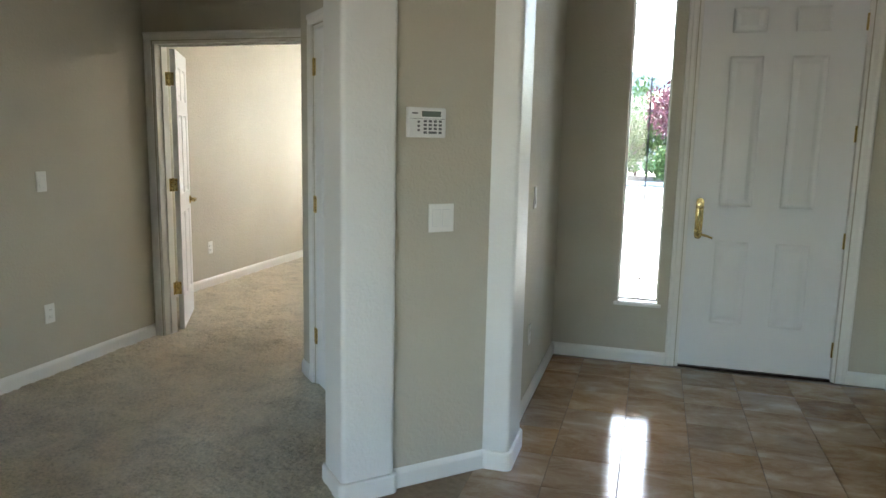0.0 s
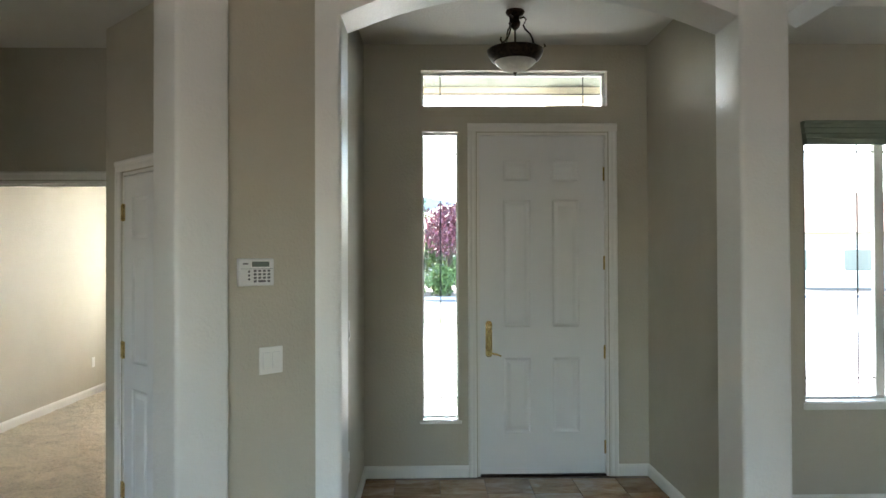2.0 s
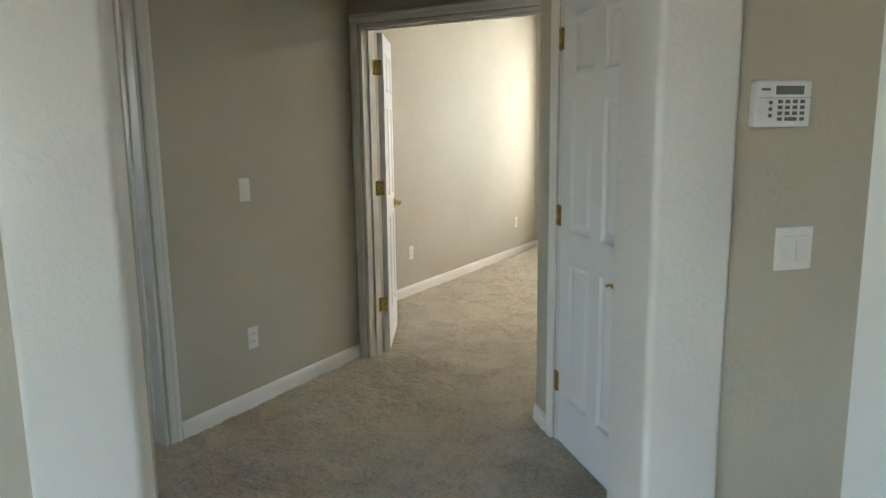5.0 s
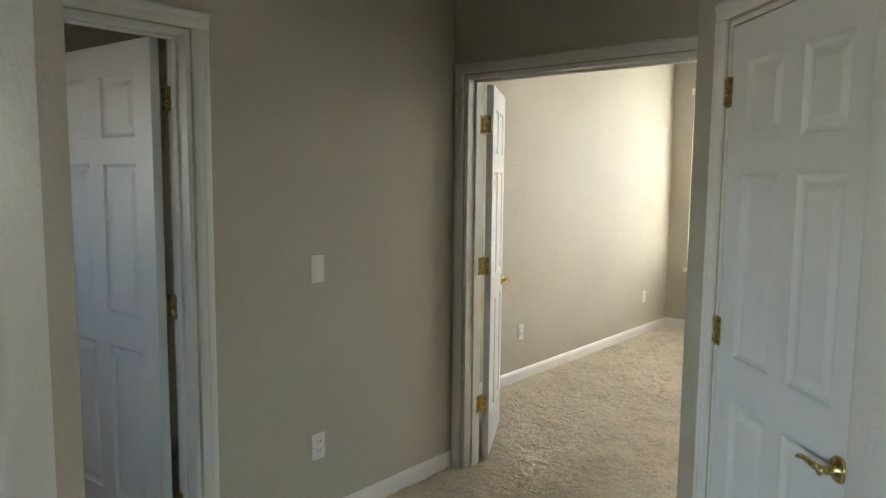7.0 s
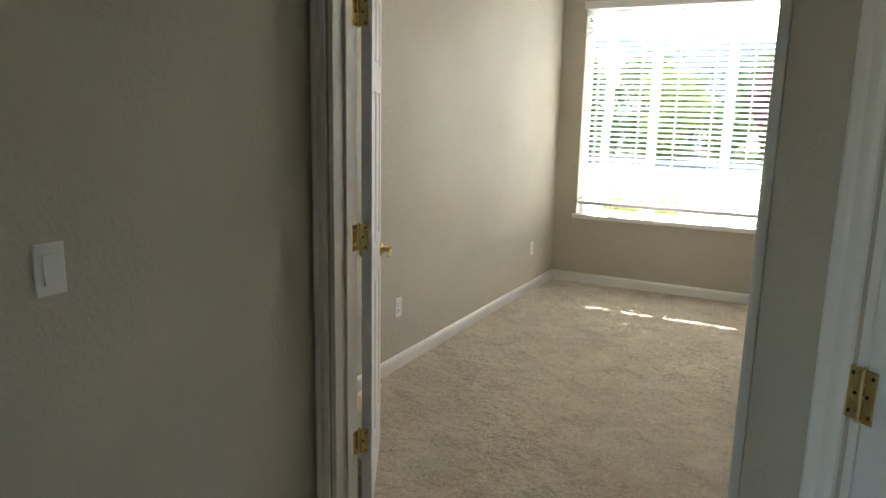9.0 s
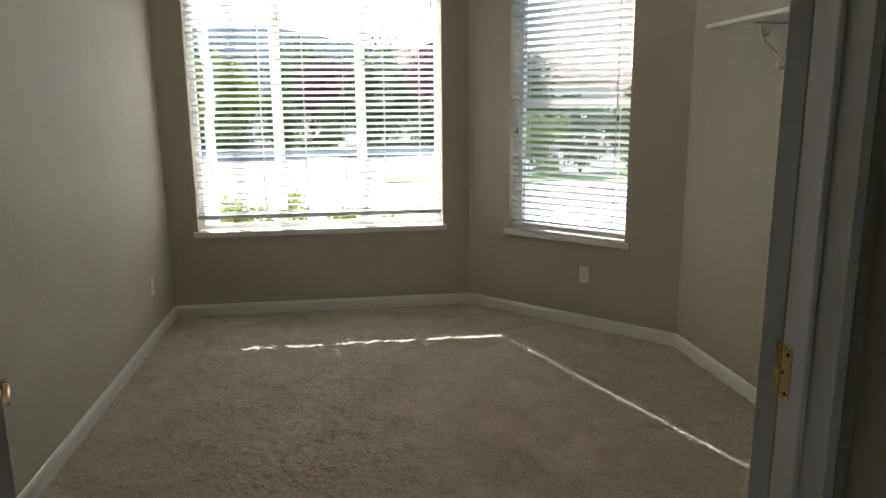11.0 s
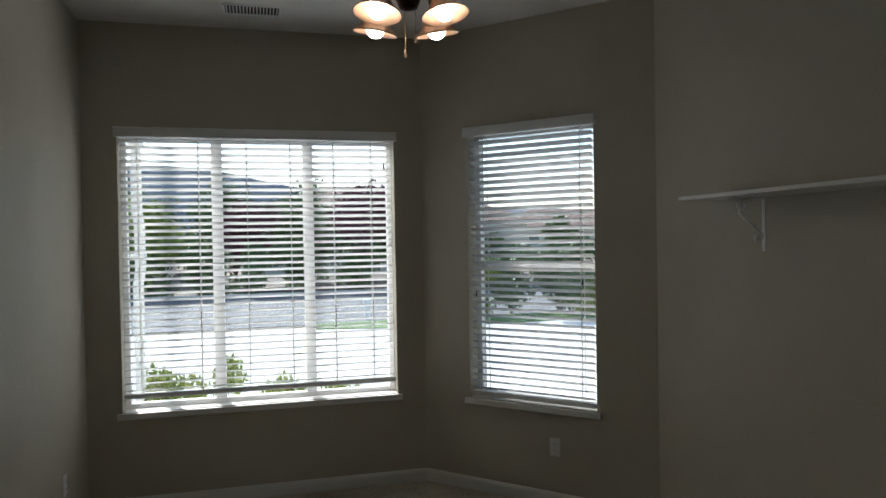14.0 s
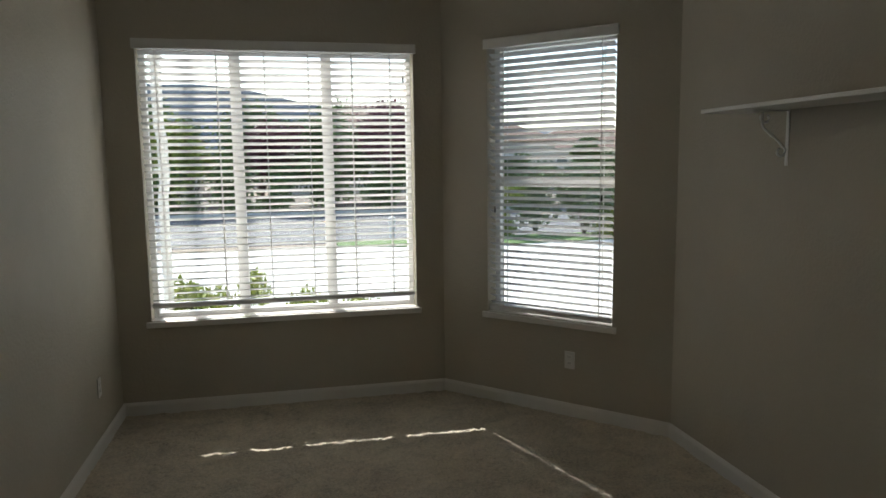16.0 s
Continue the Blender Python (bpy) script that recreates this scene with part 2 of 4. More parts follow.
def prism(bm, pts, z0, z1):
    lo = [bm.verts.new((x, y, z0)) for x, y in pts]
    hi = [bm.verts.new((x, y, z1)) for x, y in pts]
    bm.faces.new(lo[::-1])
    bm.faces.new(hi)
    for k in range(len(pts)):
        j = (k + 1) % len(pts)
        bm.faces.new((lo[k], lo[j], hi[j], hi[k]))


def extrude_profile(bm, profile, length):
    """A (y, z) outline drawn out along +x from 0 to length."""
    a = [bm.verts.new((0, y, z)) for y, z in profile]
    b = [bm.verts.new((length, y, z)) for y, z in profile]
    n = len(profile)
    bm.faces.new(a[::-1])
    bm.faces.new(b)
    for k in range(n):
        j = (k + 1) % n
        bm.faces.new((a[k], a[j], b[j], b[k]))


def lathe(bm, profile, n=24, closed=True):
    """Turns an (r, z) outline round the z axis."""
    rings = []
    for r, z in profile:
        rings.append([bm.verts.new((r * math.cos(2 * math.pi * k / n), r * math.sin(2 * math.pi * k / n), z)) for k in range(n)] if r > 1e-5 else [bm.verts.new((0, 0, z))])
    for a, b in zip(rings, rings[1:]):
        for k in range(n):
            j = (k + 1) % n
            if len(a) == 1 and len(b) == 1:
                continue
            if len(a) == 1:
                bm.faces.new((a[0], b[k], b[j]))
            elif len(b) == 1:
                bm.faces.new((a[k], a[j], b[0]))
            else:
                bm.faces.new((a[k], a[j], b[j], b[k]))


def tube(bm, pts, radius, n=8):
    """A round bar along points."""
    pts = [Vector(p) for p in pts]
    rings = []
    up = Vector((0, 0, 1))
    for k, p in enumerate(pts):
        d = (pts[min(k + 1, len(pts) - 1)] - pts[max(k - 1, 0)]).normalized()
        s = d.cross(up if abs(d.z) < 0.9 else Vector((1, 0, 0))).normalized()
        u = s.cross(d)
        r = radius[k] if isinstance(radius, (list, tuple)) else radius
        rings.append([bm.verts.new(p + (s * math.cos(2 * math.pi * i / n) + u * math.sin(2 * math.pi * i / n)) * r) for i in range(n)])
    for a, b in zip(rings, rings[1:]):
        for i in range(n):
            j = (i + 1) % n
            bm.faces.new((a[i], a[j], b[j], b[i]))
    bm.faces.new(rings[0][::-1])
    bm.faces.new(rings[-1])


def run_pose(a, b):
    """Origin at a, +x towards b, +y to the left of that way."""
    return Matrix.Translation((a[0], a[1], 0)) @ Matrix.Rotation(math.atan2(b[1] - a[1], b[0] - a[0]), 4, "Z")


def wall(name, a, b, thick, z0, z1, label, holes=(), material=None):
    """The room face runs from a to b with the room on its right; the wall's body lies thick to its left. holes: (s0, s1, z0, z1)."""
    length = math.hypot(b[0] - a[0], b[1] - a[1])
    ss = sorted({0.0, length, *(v for h in holes for v in h[:2])})
    zs = sorted({z0, z1, *(v for h in holes for v in h[2:])})
    bm = bmesh.new()

    def solid(i, j):
        if not (0 <= i < len(ss) - 1 and 0 <= j < len(zs) - 1):
            return False
        s, z = (ss[i] + ss[i + 1]) / 2, (zs[j] + zs[j + 1]) / 2
        return not any(h[0] < s < h[1] and h[2] < z < h[3] for h in holes)

    def quad(*co):
        bm.faces.new([bm.verts.new(c) for c in co])

    for i in range(len(ss) - 1):
        for j in range(len(zs) - 1):
            if not solid(i, j):
                continue
            p, q, u, v = ss[i], ss[i + 1], zs[j], zs[j + 1]
            quad((p, 0, u), (q, 0, u), (q, 0, v), (p, 0, v))
            quad((p, thick, v), (q, thick, v), (q, thick, u), (p, thick, u))
            if not solid(i - 1, j):
                quad((p, 0, u), (p, 0, v), (p, thick, v), (p, thick, u))
            if not solid(i + 1, j):
                quad((q, 0, v), (q, 0, u), (q, thick, u), (q, thick, v))
            if not solid(i, j - 1):
                quad((p, 0, u), (p, thick, u), (q, thick, u), (q, 0, u))
            if not solid(i, j + 1):
                quad((p, 0, v), (q, 0, v), (q, thick, v), (p, thick, v))
    bmesh.ops.remove_doubles(bm, verts=bm.verts, dist=1e-5)
    ob = part(name, bm, material or WALL, m=run_pose(a, b))
    return tagged(ob, label, "wall", kind="structure")


BB_H = 0.085
BB_CARPET = 0.102


def baseboard(a, b, label="white painted wooden baseboard along the wall foot", e0=0.0, e1=0.0, h=BB_H):
    """Along a wall face from a to b, the room on its right."""
    bm = bmesh.new()
    length = math.hypot(b[0] - a[0], b[1] - a[1]) + e0 + e1
    extrude_profile(bm, [(-0.002, 0.0), (-0.015, 0.0), (-0.015, h - 0.022), (-0.012, h - 0.012), (-0.008, h - 0.004), (-0.004, h), (-0.002, h)], length)
    ob = part("baseboard", bm, TRIM, m=run_pose(a, b) @ Matrix.Translation((-e0, 0, 0.001)))
    return tagged(ob, label, "baseboard", kind="structure")


def casing_set(parent, w, h, side=-1, width=0.062, left=True, right=True, head=True):
    """Moulded casing round an opening from x 0 to w and up to h, in front of face y = 0."""
    prof = [(0.0, 0.001), (0.0, 0.009), (0.012, 0.013), (0.03, 0.013), (0.036, 0.017), (width - 0.012, 0.019), (width - 0.004, 0.016), (width, 0.008), (width, 0.001)]

    def strip(length):
        bm = bmesh.new()
        extrude_profile(bm, [(p, side * q) for p, q in prof], length)
        return bm

    # strip runs along x, its width along +y, its face along z
    def place(bm, m):
        part("casing", bm, TRIM, parent, m=m)

    rev = 0.006
    if head:
        place(strip(w + 2 * (rev + width)), Matrix(((1, 0, 0, -rev - width), (0, 0, 1, 0), (0, 1, 0, h + rev), (0, 0, 0, 1))))
    if left:
        place(strip(h + rev - 0.001), Matrix(((0, -1, 0, -rev), (0, 0, 1, 0), (1, 0, 0, 0.001), (0, 0, 0, 1))))
    if right:
        place(strip(h + rev - 0.001), Matrix(((0, 1, 0, w + rev), (0, 0, 1, 0), (1, 0, 0, 0.001), (0, 0, 0, 1))))


def jamb_set(parent, w, h, depth, stop_y, t=0.018, stop=True):
    """Lining of an opening through a wall that runs from y = 0 to depth."""
    part("jamb", boxed(0.0005, t, 0.001, depth - 0.001, 0.001, h - 0.0005, bevel=0.001), TRIM, parent)
    part("jamb", boxed(w - t, w - 0.0005, 0.001, depth - 0.001, 0.001, h - 0.0005, bevel=0.001), TRIM, parent)
    part("head_jamb", boxed(t, w - t, 0.001, depth - 0.001, h - t, h - 0.0005, bevel=0.001), TRIM, parent)
    if stop:
        part("door_stop", boxed(t, t + 0.011, stop_y, stop_y + 0.032, 0.001, h - t, bevel=0.002), TRIM, parent)
        part("door_stop", boxed(w - t - 0.011, w - t, stop_y, stop_y + 0.032, 0.001, h - t, bevel=0.002), TRIM, parent)
        part("door_stop", boxed(t + 0.011, w - t - 0.011, stop_y, stop_y + 0.032, h - t - 0.011, h - t, bevel=0.002), TRIM, parent)


def panel_leaf(w, h, t, cols, rows):
    """A moulded panel door leaf: x 0..w, y 0..t, z 0..h, with sunk-and-raised panels on both faces."""
    bm = bmesh.new()
    xs = sorted({0.0, w, *(v for c in cols for v in c)})
    zs = sorted({0.0, h, *(v for r in rows for v in r)})
    for y, flip in ((0.0, False), (t, True)):
        d = 1 if not flip else -1
        for i in range(len(xs) - 1):
            for j in range(len(zs) - 1):
                x0, x1, z0, z1 = xs[i], xs[i + 1], zs[j], zs[j + 1]
                panel = any(abs(c[0] - x0) < 1e-6 and abs(c[1] - x1) < 1e-6 for c in cols) and any(abs(r[0] - z0) < 1e-6 and abs(r[1] - z1) < 1e-6 for r in rows)
                if not panel:
                    f = [bm.verts.new(c) for c in ((x0, y, z0), (x1, y, z0), (x1, y, z1), (x0, y, z1))]
                    bm.faces.new(f)
                    continue
                loops = []
                for inset, depth in ((0.0, 0.0), (0.007, 0.006), (0.016, 0.009), (0.024, 0.009), (0.046, 0.003)):
                    loops.append([bm.verts.new((a, y + d * depth, b)) for a, b in ((x0 + inset, z0 + inset), (x1 - inset, z0 + inset), (x1 - inset, z1 - inset), (x0 + inset, z1 - inset))])
                for p, q in zip(loops, loops[1:]):
                    for k in range(4):
                        bm.faces.new((p[k], p[(k + 1) % 4], q[(k + 1) % 4], q[k]))
                bm.faces.new(loops[-1])
    for quad in (((0, 0, 0), (0, t, 0), (0, t, h), (0, 0, h)), ((w, 0, 0), (w, t, 0), (w, t, h), (w, 0, h)), ((0, 0, 0), (w, 0, 0), (w, t, 0), (0, t, 0)), ((0, 0, h), (w, 0, h), (w, t, h), (0, t, h))):
        bm.faces.new([bm.verts.new(c) for c in quad])
    bmesh.ops.remove_doubles(bm, verts=bm.verts, dist=1e-5)
    return bm


def six_panels(w, h, stile=0.115, mid=0.10, top=0.115, r1=0.23, lock=0.135, kick=0.22, low=0.62):
    """Columns and rows of a six-panel leaf."""
    pw = (w - 2 * stile - mid) / 2
    cols = [(stile, stile + pw), (w - stile - pw, w - stile)]
    a, b = kick, kick + low
    d = h - top
    c = d - r1
    rows = [(a, b), (b + lock, c - 0.10), (c, d)]
    return cols, rows


def hinge(parent, m, open_angle=180.0, h=0.09, w=0.032):
    """Butt hinge: knuckle on the local z axis, leaves along +x and at open_angle."""
    bm = bmesh.new()
    lathe(bm, [(0, -h / 2 - 0.004), (0.005, -h / 2 - 0.002), (0.0065, -h / 2), (0.0065, h / 2), (0.005, h / 2 + 0.002), (0, h / 2 + 0.004)], 10)
    pin = part("hinge", bm, BRASS, parent, "polished brass hinge", m)
    for ang in (0.0, open_angle):
        bm = bmesh.new()
        box(bm, 0.004, w, -0.0012, 0.0012, -h / 2, h / 2, bevel=0.0004)
        part("hinge_leaf", bm, BRASS, pin, m=Matrix.Rotation(radians(ang), 4, "Z"))
        for zz in (-0.033, 0.0, 0.033):
            x = w * (0.45 if zz == 0 else 0.72)
            bm = bmesh.new()
            bmesh.ops.create_cone(bm, cap_ends=True, segments=8, radius1=0.0036, radius2=0.0036, depth=0.0032, matrix=Matrix.Translation((x, 0, zz)) @ Matrix.Rotation(radians(90), 4, "X"))
            part("screw", bm, BRONZE, pin, "dark recessed screw head", Matrix.Rotation(radians(ang), 4, "Z"))
    return pin


def lever(parent, m, side=1):
    """Brass lever on a rose; the door face is y = 0 and the lever stands out along -y, pointing along +x * side."""
    bm = bmesh.new()
    lathe(bm, [(0, 0), (0.032, 0), (0.033, 0.004), (0.028, 0.010), (0.014, 0.014), (0.011, 0.045), (0.012, 0.052), (0, 0.053)], 20)
    rose = part("door_handle", bm, BRASS, parent, "polished brass lever handle", m @ Matrix.Rotation(radians(90), 4, "X"), smooth=True)
    bm = bmesh.new()
    tube(bm, [(0, 0, 0.044), (side * 0.03, 0.002, 0.047), (side * 0.06, 0.004, 0.046), (side * 0.085, 0.0, 0.042), (side * 0.105, -0.008, 0.04)], [0.009, 0.0085, 0.0075, 0.007, 0.006], 10)
    part("lever", bm, BRASS, rose, smooth=True)
    return rose


def outlet(m, label="white duplex electrical outlet on the beige wall", sockets=2):
    """Face plate in local x-z, standing out along -y."""
    e = empty("electrical_outlet", m, label, "electrical outlet", "outlets")
    part("plate", boxed(-0.035, 0.035, -0.006, 0.0, -0.057, 0.057, bevel=0.003, seg=2), PLASTIC, e)
    for dz in (-0.02, 0.02):
        sk = part("socket", boxed(-0.017, 0.017, -0.0085, -0.004, dz - 0.014, dz + 0.014, bevel=0.003, seg=2), PLASTIC, e)
        for dx in (-0.006, 0.006):
            part("slot", boxed(dx - 0.001, dx + 0.001, -0.0092, -0.0086, dz - 0.003, dz + 0.006), DARK, sk)
    return e


def switch(m, n=1, label="white rocker light switch on the beige wall"):
    e = empty("light_switch", m, label, "light switch", "light switches")
    w = 0.035 + 0.023 * (n - 1)
    part("plate", boxed(-w, w, -0.006, 0.0, -0.058, 0.058, bevel=0.003, seg=2), PLASTIC, e)
    for k in range(n):
        cx = (k - (n - 1) / 2) * 0.046
        bm = bmesh.new()
        prof = [(-0.0062, -0.033), (-0.0115, -0.033), (-0.0080, 0.0), (-0.0070, 0.033), (-0.0062, 0.033)]
        extrude_profile(bm, prof, 0.033)
        part("rocker", bm, PLASTIC, e, m=Matrix.Translation((cx - 0.0165, 0, 0)))
        part("rocker_gap", boxed(cx - 0.018, cx + 0.018, -0.0064, -0.0061, -0.0345, 0.0345), SEAM, e)
    return e

# ---- structure ----
R2 = math.sqrt(0.5)
TOP = 3.3
NLINE = -2.908  # x - y of the diagonal wall's pier faces


def slab(name, pts, z0, z1, material, label, category, kind="structure"):
    bm = bmesh.new()
    prism(bm, pts, z0, z1)
    return tagged(part(name, bm, material), label, category, kind=kind)


carpet_floor = slab("floor_carpet", [(-2.2, 0.78), (0.82, 3.80), (1.0, 3.98), (1.0, 5.0), (1.0, 9.6), (-4.4, 9.6), (-4.4, 0.78)], -0.06, 0.010, CARPET, "beige cut-pile carpet through hall and bedroom", "carpet")
floor = slab("floor_tile", [(-2.2, -4.15), (7.55, -4.15), (7.55, 5.9), (1.004, 5.9), (1.004, 3.978), (-2.19, 0.784)], -0.08, -0.005, GROUT, "polished brown travertine tile floor with thin grout", "floor")

# foyer
DX0, DX1 = 1.900, 2.797
wall("wall_foyer_front", (1.072, 5.80), (3.105, 5.80), 0.16, -0.05, TOP, "beige painted front wall around the entry door",
     [(DX0 - 0.022 - 1.072, DX1 + 0.022 - 1.072, -0.05, 2.455), (1.487 - 1.072, 1.746 - 1.072, 0.405, 2.462), (1.482 - 1.072, 2.817 - 1.072, 2.645, 2.90)])
wall("wall_foyer_left", (1.072, 4.26), (1.072, 5.80), 0.065, -0.05, TOP, "beige painted foyer side wall")
wall("wall_foyer_right", (3.105, 5.80), (3.105, 4.26), 0.05, -0.05, TOP, "beige painted foyer side wall")
wall("wall_dining_left", (3.21, 4.26), (3.21, 5.12), 0.05, -0.05, TOP, "beige painted side wall")
wall("wall_dining_front", (3.158, 5.12), (7.4, 5.12), 0.16, -0.05, TOP, "beige painted wall with a tall window", [(3.868 - 3.158, 5.3 - 3.158, 0.655, 2.40)])

# living space around the walk, with unseen south and east windows added for light
wall("wall_living_south", (7.4, -4.0), (-1.635, -4.0), 0.15, -0.05, TOP, "beige painted wall with a wide unseen window added for light", [(5.9, 8.5, 0.5, 2.4)])
wall("wall_living_east", (7.4, 5.12), (7.4, -4.0), 0.15, -0.05, TOP, "beige painted wall with an unseen window added for light", [(5.2, 7.2, 0.65, 2.35)])
wall("wall_living_west", (-1.635, -4.0), (-1.635, 1.20), 0.12, -0.05, TOP, "beige painted wall")

# diagonal wall
PA = (0.568, 3.487)
C0 = (-0.392, 2.708)


def along(p, s, n=0.0):
    """From p, s along the diagonal and n behind its face."""
    return (p[0] + (s - n) * R2, p[1] + (s + n) * R2)


wall("wall_keypad", along(PA, 0.226, 0.034), along(PA, 0.70, 0.034), 0.10, -0.05, TOP, "beige painted diagonal wall with alarm keypad and switches")
wall("wall_diagonal_south", along(C0, -1.78, 0.034), along(C0, -0.236, 0.034), 0.10, -0.05, TOP, "beige painted diagonal wall")


def pier(name, a, length, depth, m=None, z1=TOP, r=0.02):
    bm = bmesh.new()
    box(bm, 0, length, 0, depth, -0.05, z1)
    es = [e for e in bm.edges if abs(e.verts[0].co.z - e.verts[1].co.z) > 1]
    bmesh.ops.bevel(bm, geom=es, offset=r, segments=5, affect="EDGES", profile=0.5)
    ob = part(name, bm, PIER, m=m or run_pose(a, along(a, 1)))
    for p in ob.data.polygons:
        p.use_smooth = len(p.vertices) == 4 and abs(p.normal.z) < 0.5
    ob.data.set_sharp_from_angle(angle=radians(40))
    return tagged(ob, "white textured drywall pier with rounded corners", "pier", kind="structure")


pier("pier_keypad", PA, 0.228, 0.21)
pier("pier_hall", along(C0, -0.24), 0.24, 0.152)
pier("pier_arch_left", None, 0.19, 0.285, Matrix.Translation((0.946, 3.985, 0)))
pier("pier_arch_right", None, 0.232, 0.29, Matrix.Translation((2.962, 3.972, 0)))


def arch(name, m, span, depth, spring, rise, top, n=28):
    """A header with a segmental arch cut from its underside, local x 0..span, y 0..depth."""
    r = (span * span / 4 + rise * rise) / (2 * rise)
    bm = bmesh.new()
    low = []
    for k in range(n + 1):
        x = span * k / n
        low.append((x, spring + rise - r + math.sqrt(max(0.0, r * r - (x - span / 2) ** 2))))
    rows = []
    for y in (0.0, depth):
        rows.append([[bm.verts.new((x, y, z)) for x, z in low], [bm.verts.new((x, y, top)) for x, _ in low]])
    for k in range(n):
        (a, b), (c, d) = rows
        bm.faces.new((a[k], a[k + 1], b[k + 1], b[k]))
        bm.faces.new((c[k], c[k + 1], d[k + 1], d[k]))
        bm.faces.new((a[k], a[k + 1], c[k + 1], c[k]))
        bm.faces.new((b[k], b[k + 1], d[k + 1], d[k]))
    es = [e for e in bm.edges if abs(e.verts[0].co.y - e.verts[1].co.y) < 1e-6 and all(v.co.z < top - 0.01 for v in e.verts) and abs(e.verts[0].co.x - e.verts[1].co.x) > 1e-6]
    bmesh.ops.bevel(bm, geom=es, offset=0.015, segments=3, affect="EDGES", profile=0.5)
    ob = part(name, bm, PIER, m=m)
    return tagged(ob, "white textured drywall arch over the opening", "arch", kind="structure")


arch("arch_foyer", Matrix.Translation((1.130, 3.985, 0)), 1.838, 0.279, 2.667, 0.20, TOP)
arch("arch_hall", run_pose(along(C0, -0.02, 0.004), PA), math.hypot(PA[0] - C0[0], PA[1] - C0[1]) + 0.03, 0.13, 2.72, 0.16, TOP)
arch("arch_dining", Matrix.Translation((3.20, 3.99, 0)) @ Matrix.Rotation(radians(-45), 4, "Z") @ Matrix.Translation((-0.03, -0.02, 0)), 1.9, 0.22, 2.667, 0.22, TOP)
pier("pier_dining", None, 0.23, 0.26, Matrix.Translation((4.50, 2.62, 0)) @ Matrix.Rotation(radians(-45), 4, "Z"))

# hall
bm = bmesh.new()
box(bm, 0.0, 0.222, 0.1525, 0.29, -0.05, 2.86)
es = [e for e in bm.edges if abs(e.verts[0].co.z - e.verts[1].co.z) > 1]
bmesh.ops.bevel(bm, geom=es, offset=0.018, segments=4, affect="EDGES", profile=0.5)
tagged(part("wall_hall_return", bm, WALL, m=run_pose(along(C0, -0.24), C0)), "beige textured drywall return behind the pier", "wall", kind="structure")
CLOSET_A, CLOSET_B = (-0.299, 4.82), (0.721, 3.80)
HS = 0.225  # start of the closet opening
HW = 0.72
wall("wall_closet", CLOSET_A, CLOSET_B, 0.11, -0.05, TOP, "beige painted diagonal wall around the closet door", [(HS, HS + HW, -0.05, 2.03)])
wall("wall_hall_jog", (-0.299, 5.18), (-0.299, 4.82), 0.10, -0.05, TOP, "short beige painted return wall")
BX0, BX1 = -1.594, -0.318
wall("wall_bedroom_door", (-1.665, 5.18), (-0.20, 5.18), 0.13, -0.05, TOP, "beige painted wall around the bedroom double door", [(BX0 + 1.665, BX1 + 1.665, -0.05, 2.045)])
LY0, LY1 = 2.900, 3.732
wall("wall_hall_left", (-1.665, 1.36), (-1.665, 5.18), 0.13, -0.05, TOP, "beige painted hall wall with switch and outlet", [(LY0 - 1.36, LY1 - 1.36, -0.05, 2.045)])
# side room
# small unseen window hole, added so the sky brightens the side room
wall("wall_side_room_west", (-3.2, 1.6), (-3.2, 4.98), 0.1, -0.05, TOP, "beige painted wall with a small unseen window hole added for light", [(0.45, 1.0, 1.3, 1.98)])
wall("wall_side_room_north", (-3.2, 4.4), (-1.765, 4.4), 0.1, -0.05, TOP, "beige painted wall")
wall("wall_side_room_south", (-1.765, 1.9), (-3.2, 1.9), 0.1, -0.05, TOP, "beige painted wall")

# bedroom
BL, BR, BS, BN = -2.283, 0.98, 5.31, 9.425
BEND, BEND2 = (-0.125, 9.425), (0.98, 8.25)
wall("wall_bedroom_west", (BL, 5.22), (BL, BN), 0.15, -0.05, TOP, "beige painted bedroom wall")
wall("wall_bedroom_south", (BR, BS), (-0.20, BS), 0.09, -0.05, TOP, "beige painted bedroom wall")
wall("wall_bedroom_south_west", (-1.665, BS), (BL, BS), 0.09, -0.05, TOP, "beige painted bedroom wall")
wall("wall_bedroom_east", BEND2, (BR, BS), 0.02, -0.05, TOP, "beige painted bedroom wall behind the shelf")
W1 = (-2.078 - BL, -0.322 - BL, 0.636, 2.405)
wall("wall_bedroom_north", (BL, BN), BEND, 0.17, -0.3, TOP, "beige painted wall around the wide bedroom window", [W1])
W2 = (0.36, 1.242, 0.636, 2.405)
wall("wall_bedroom_bay", BEND, BEND2, 0.17, -0.3, TOP, "beige painted angled wall around the narrow window", [W2])
bay = run_pose(BEND, BEND2)
bm = bmesh.new()
q = bay @ Vector((0, 0.17, 0))
prism(bm, [(BEND[0], BEND[1] + 0.002), (q.x, q.y), (BEND[0] + 0.075, BEND[1] + 0.17), (BEND[0], BEND[1] + 0.17)], -0.3, TOP)
tagged(part("wall_post", bm, STUCCO), "cream stucco outer corner of the house", "wall", kind="structure")

